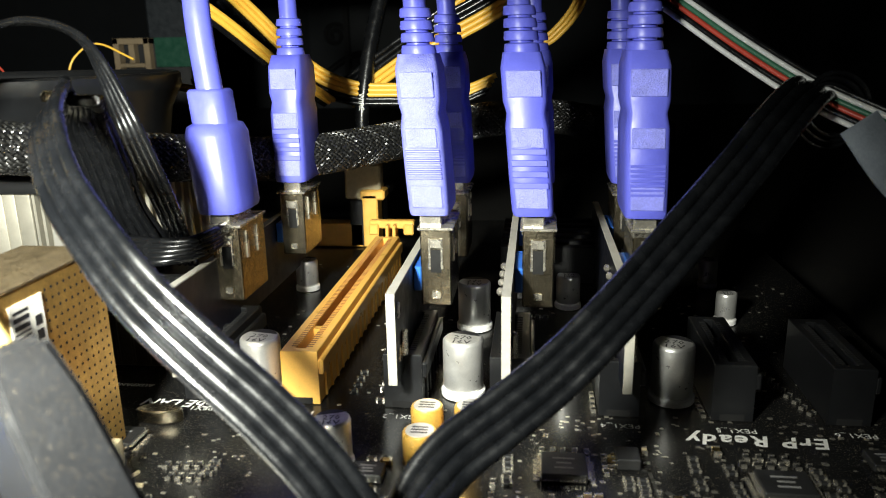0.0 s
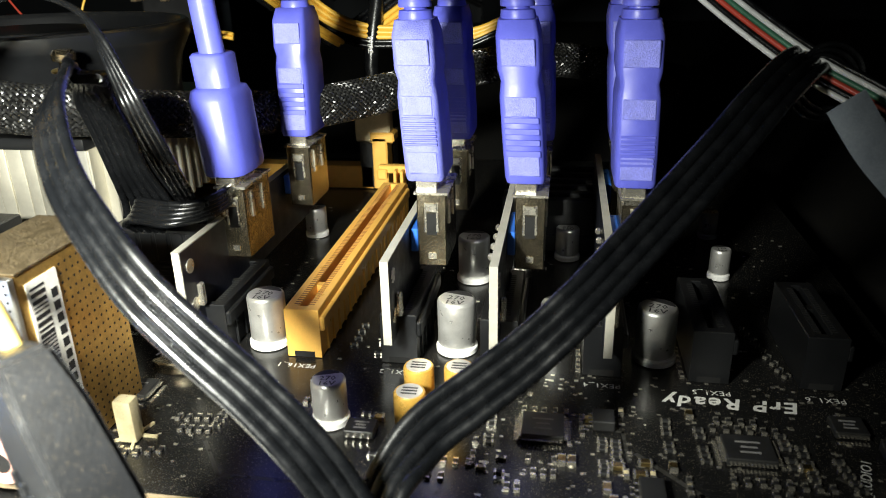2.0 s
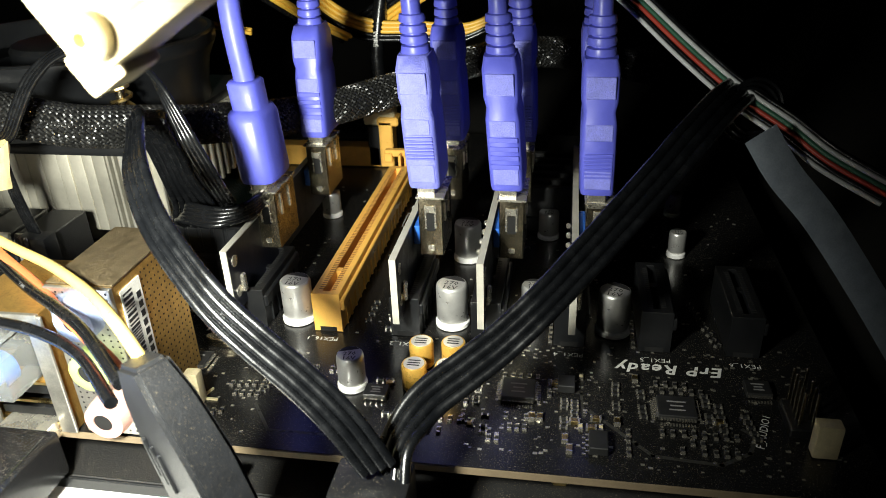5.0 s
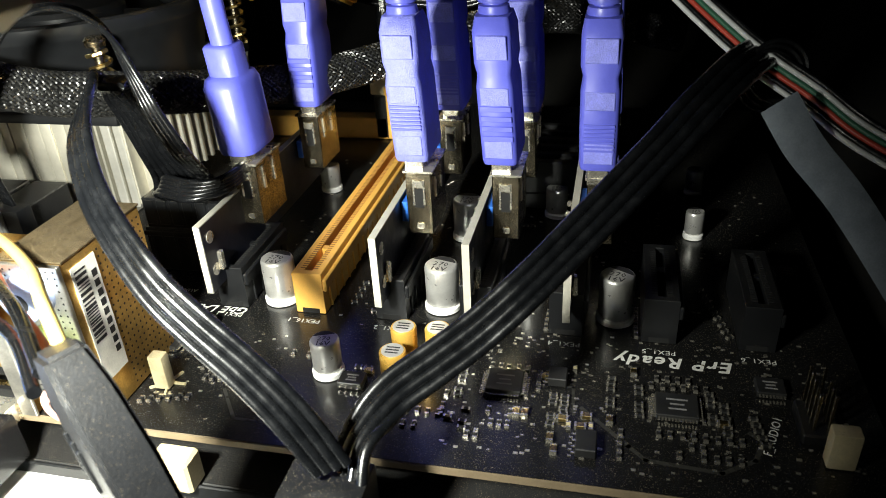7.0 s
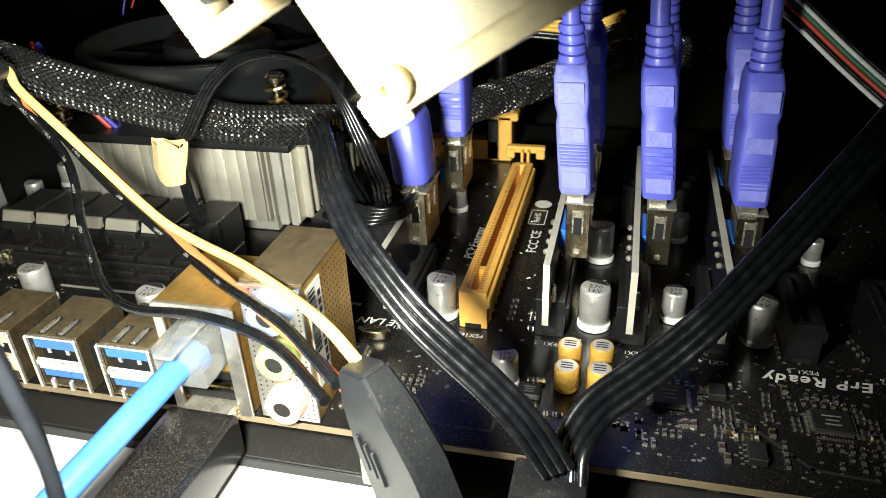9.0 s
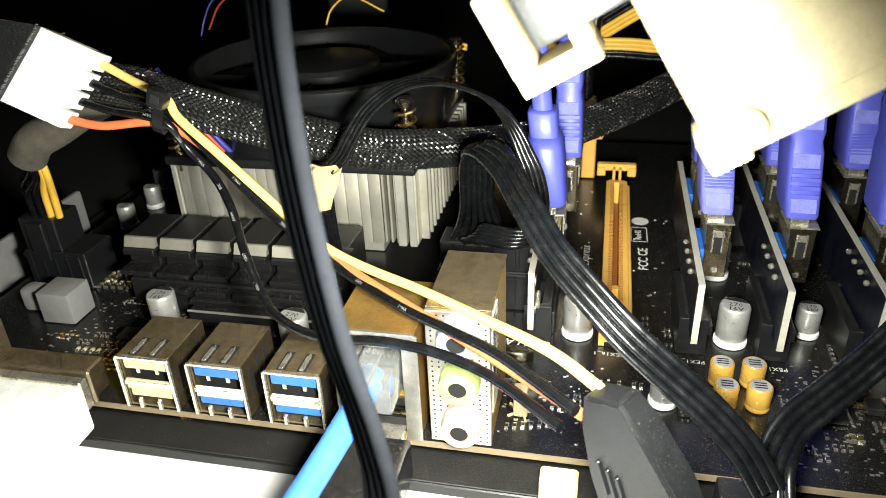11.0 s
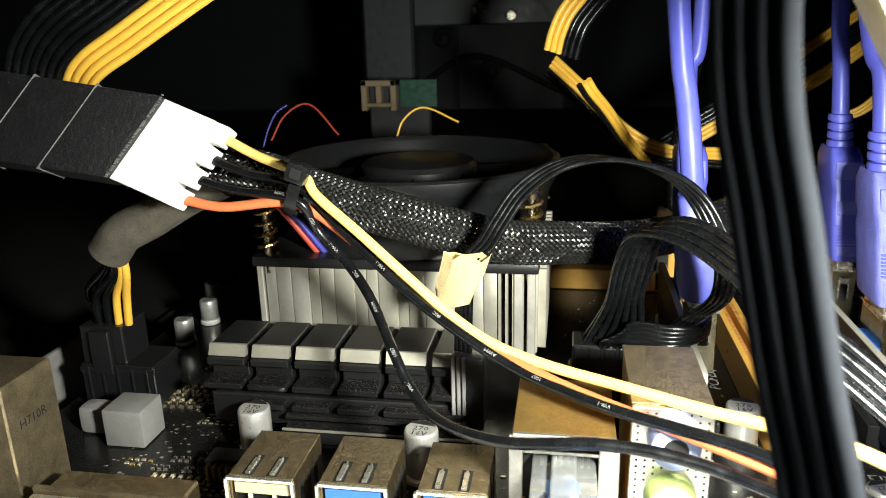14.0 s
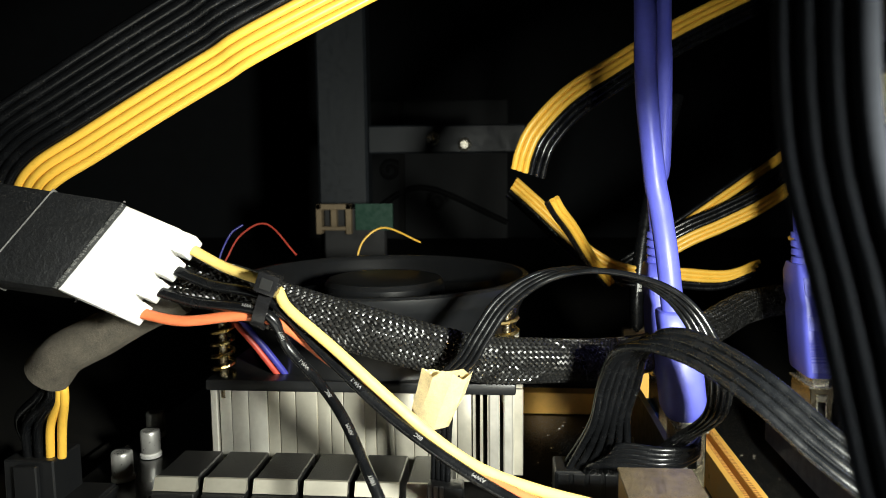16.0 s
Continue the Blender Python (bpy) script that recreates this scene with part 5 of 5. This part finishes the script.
flat_cable([(-60, 124, 86), (-50, 122, 77), (-32, 120, 60), (-17, 120, 53), (0, 121, 52), (18, 122, 51), (30, 123, 55)], [(.5, .2, .8)] * 7, 2, 3, 0.9, "yellow flat cable sagging behind the slots")
flat_cable([(-20, 126, 52), (3, 124, 67), (18, 124, 74), (33, 124, 82), (52, 126, 96)], [(.4, .2, -.9)] * 5, 3, 3, 0.9, "yellow and black flat cable crossing behind the slots")
flat_cable([(42, 122, 66), (50, 120, 70), (58, 120, 80), (62, 122, 96)], [(.8, .2, -.5)] * 4, 0, 3, 0.7, "thin yellow wires curving behind the slots")
for pts, m in (([(-172, 122, 58), (-166, 124, 68), (-156, 126, 72), (-144, 124, 60)], "wire_red"), ([(-120, 122, 58), (-117, 124, 66), (-109, 126, 70.5), (-95, 124, 65)], "wire_yellow"), ([(-174, 118, 56), (-172, 120, 63), (-169, 122, 69), (-165, 124, 72)], "wire_blue")):
    c = thing("loose_wire", *pts[0], {"wire_red": "thin red wire curled behind the fan", "wire_yellow": "thin yellow wire curled behind the fan", "wire_blue": "thin blue wire behind the fan"}[m], "wire")
    part("wire", tube(B(), pts, 0.38, 8), m, c)
for dx, m, nm in ((0, "wire_red", "thin red fan wire running down from the fan"), (2.2, "wire_blue", "thin blue fan wire running down from the fan")):
    c = thing("fan_wire", -132 + dx, 26, 58, nm, "wire")
    part("wire", tube(B(), [(-142 + dx, 30, 66), (-135 + dx, 29, 56), (-129 + dx, 30, 48), (-124 + dx, 32, 40), (-121 + dx, 35, 34)], 0.9, 8), m, c)

# drive cable with cream plug
dc = thing("drive_cable", -14, 122, 8, "black cable with a cream plug standing behind the slots", "cable")
part("plug_body", box(box(B(), -20, -7.5, 117, 123, 17, 29, 0.6), -18.5, -9, 117.5, 122.5, 29, 33, 0.6), "cream_plastic", dc)
part("socket", box(B(), -18.5, -9, 116, 124, 0.5, 17, 0.4), "black_plastic", dc)
part("cord", tube(B(), [(-13.5, 120, 32), (-13, 121, 50), (-8, 128, 80), (4, 140, 120)], 2.6, 12, 6), "wire_black", dc)
writing("WIRE", 2.4, "silk", dc, 0, 0, 0, m=Matrix.Translation((-13, 117.6, 50)) @ Matrix.Rotation(radians(90), 4, "Y") @ Matrix.Rotation(radians(90), 4, "X") @ Matrix.Rotation(radians(0), 4, "Z"))

# grey striped ribbon on the dark side
gr = thing("striped_ribbon_cable", 95, 12, 60, "striped flat ribbon cable in a black wire tie", "cable")
ribbon(gr, [(60, 48, 86), (74, 38, 75), (85, 29, 66), (96, 20, 58), (106, 12, 52.5), (113, 6, 48), (124, 0, 43)], [(.5, .3, .8)] * 7, 6, 0.55, ["wire_white", "wire_black", "wire_red", "wire_green", "wire_white", "wire_black"])
kt = thing("wire_tie", 99, 9, 52, "black looped wire tie on the striped cable", "tie")
for k in range(3):
    pts = [(98 + 5.5 * math.cos(a) + k * 0.8, 17 + 2 * math.sin(a), 54 + 5.5 * math.sin(a) + k) for a in [2 * math.pi * i / 14 for i in range(13)]]
    part("loop", tube(B(), pts, 0.5, 6, 3), "wire_black", kt)
sf = thing("grey_strap", 140, 10, -10, "smooth grey flexible strap hanging beside the board", "strap")
bm = B()
sp = spline([(98, 3, 54), (103.5, 1, 46), (112.5, 0, 36), (125, -2, 19), (138, -5, 0)], 6)
rows = [[bm.verts.new(p + V((s * 0.85, s * 0.3, s * 0.5)) * 3.6 + V((0, u, 0))) for s, u in ((-1, 0), (0, -0.8), (1, 0), (1, 0.7), (-1, 0.7))] for p in sp]
for a, b in zip(rows, rows[1:]):
    for k in range(5):
        bm.faces.new((a[k], a[(k + 1) % 5], b[(k + 1) % 5], b[k]))
part("strap", bm, "strap_grey", sf)

sp_ = thing("side_plate", -206, 10, -13, "plain pale grey metal plate standing beside the board", "plate")
part("plate", box(B(), -207, -205, -38, 60, -13, 9, 0.4), "choke_grey", sp_)

# ---- rig frame in the dark ----
fr = thing("rig_frame", -95, 300, -13, "dim grey steel frame post with a screwed crossbar", "frame")
part("post", box(B(), -177, -146, 290, 306, -13, 230, 1.5), "steel_blue", fr)
cb = part("crossbar", box(B(), -146, -50, 292, 304, 101, 118, 1.0), "steel_blue", fr)
for x, zz in ((-106, 110), (-87, 106)):
    part("screw", lathe(B(), [(4.2, 0), (4.0, 1.5), (2.5, 2.6)], 0, 0, 18, Matrix.Translation((x, 292, zz)) @ Matrix.Rotation(radians(90), 4, "X")), "tin", cb)
ug = thing("window_grille", 0, 880, 100, "dim window with curled black ironwork", "window")
part("pane", box(B(), -262, -60, 890, 899, -60, 180), "steel_blue", ug)
for x, z in ((-225, 84), (-160, 40)):
    pts = [V((x + (16 - k * 0.6) * math.cos(k * 0.5), 884, z + (16 - k * 0.6) * math.sin(k * 0.5))) for k in range(22)]
    part("scroll", tube(B(), pts, 2.5, 8, 3), "iron", ug)
part("bar", tube(B(), [(-262, 884, 20), (-180, 884, 60), (-60, 884, 10)], 4, 8), "iron", ug)
part("bar", box(B(), -212, -205, 880, 888, -60, 180), "iron", ug)
gc = thing("expansion_board", -150, 230, -13, "green board with a white socket on a dark stand", "circuit board")
part("board", box(B(), -142, -122, 230, 232, 60, 74), "pcb_green", gc)
bm = B()
for x0, x1, z0, z1 in ((-163, -160, 58, 74), (-147, -144, 58, 74), (-163, -144, 71, 74), (-155, -152, 62, 71), (-160, -147, 60, 62)):
    box(bm, x0, x1, 228, 234, z0, z1, 0.3)
part("socket", bm, "pcb_edge", gc)
part("stand", box(B(), -160, -126, 232.2, 236, -13, 72, 1), "iron", gc)
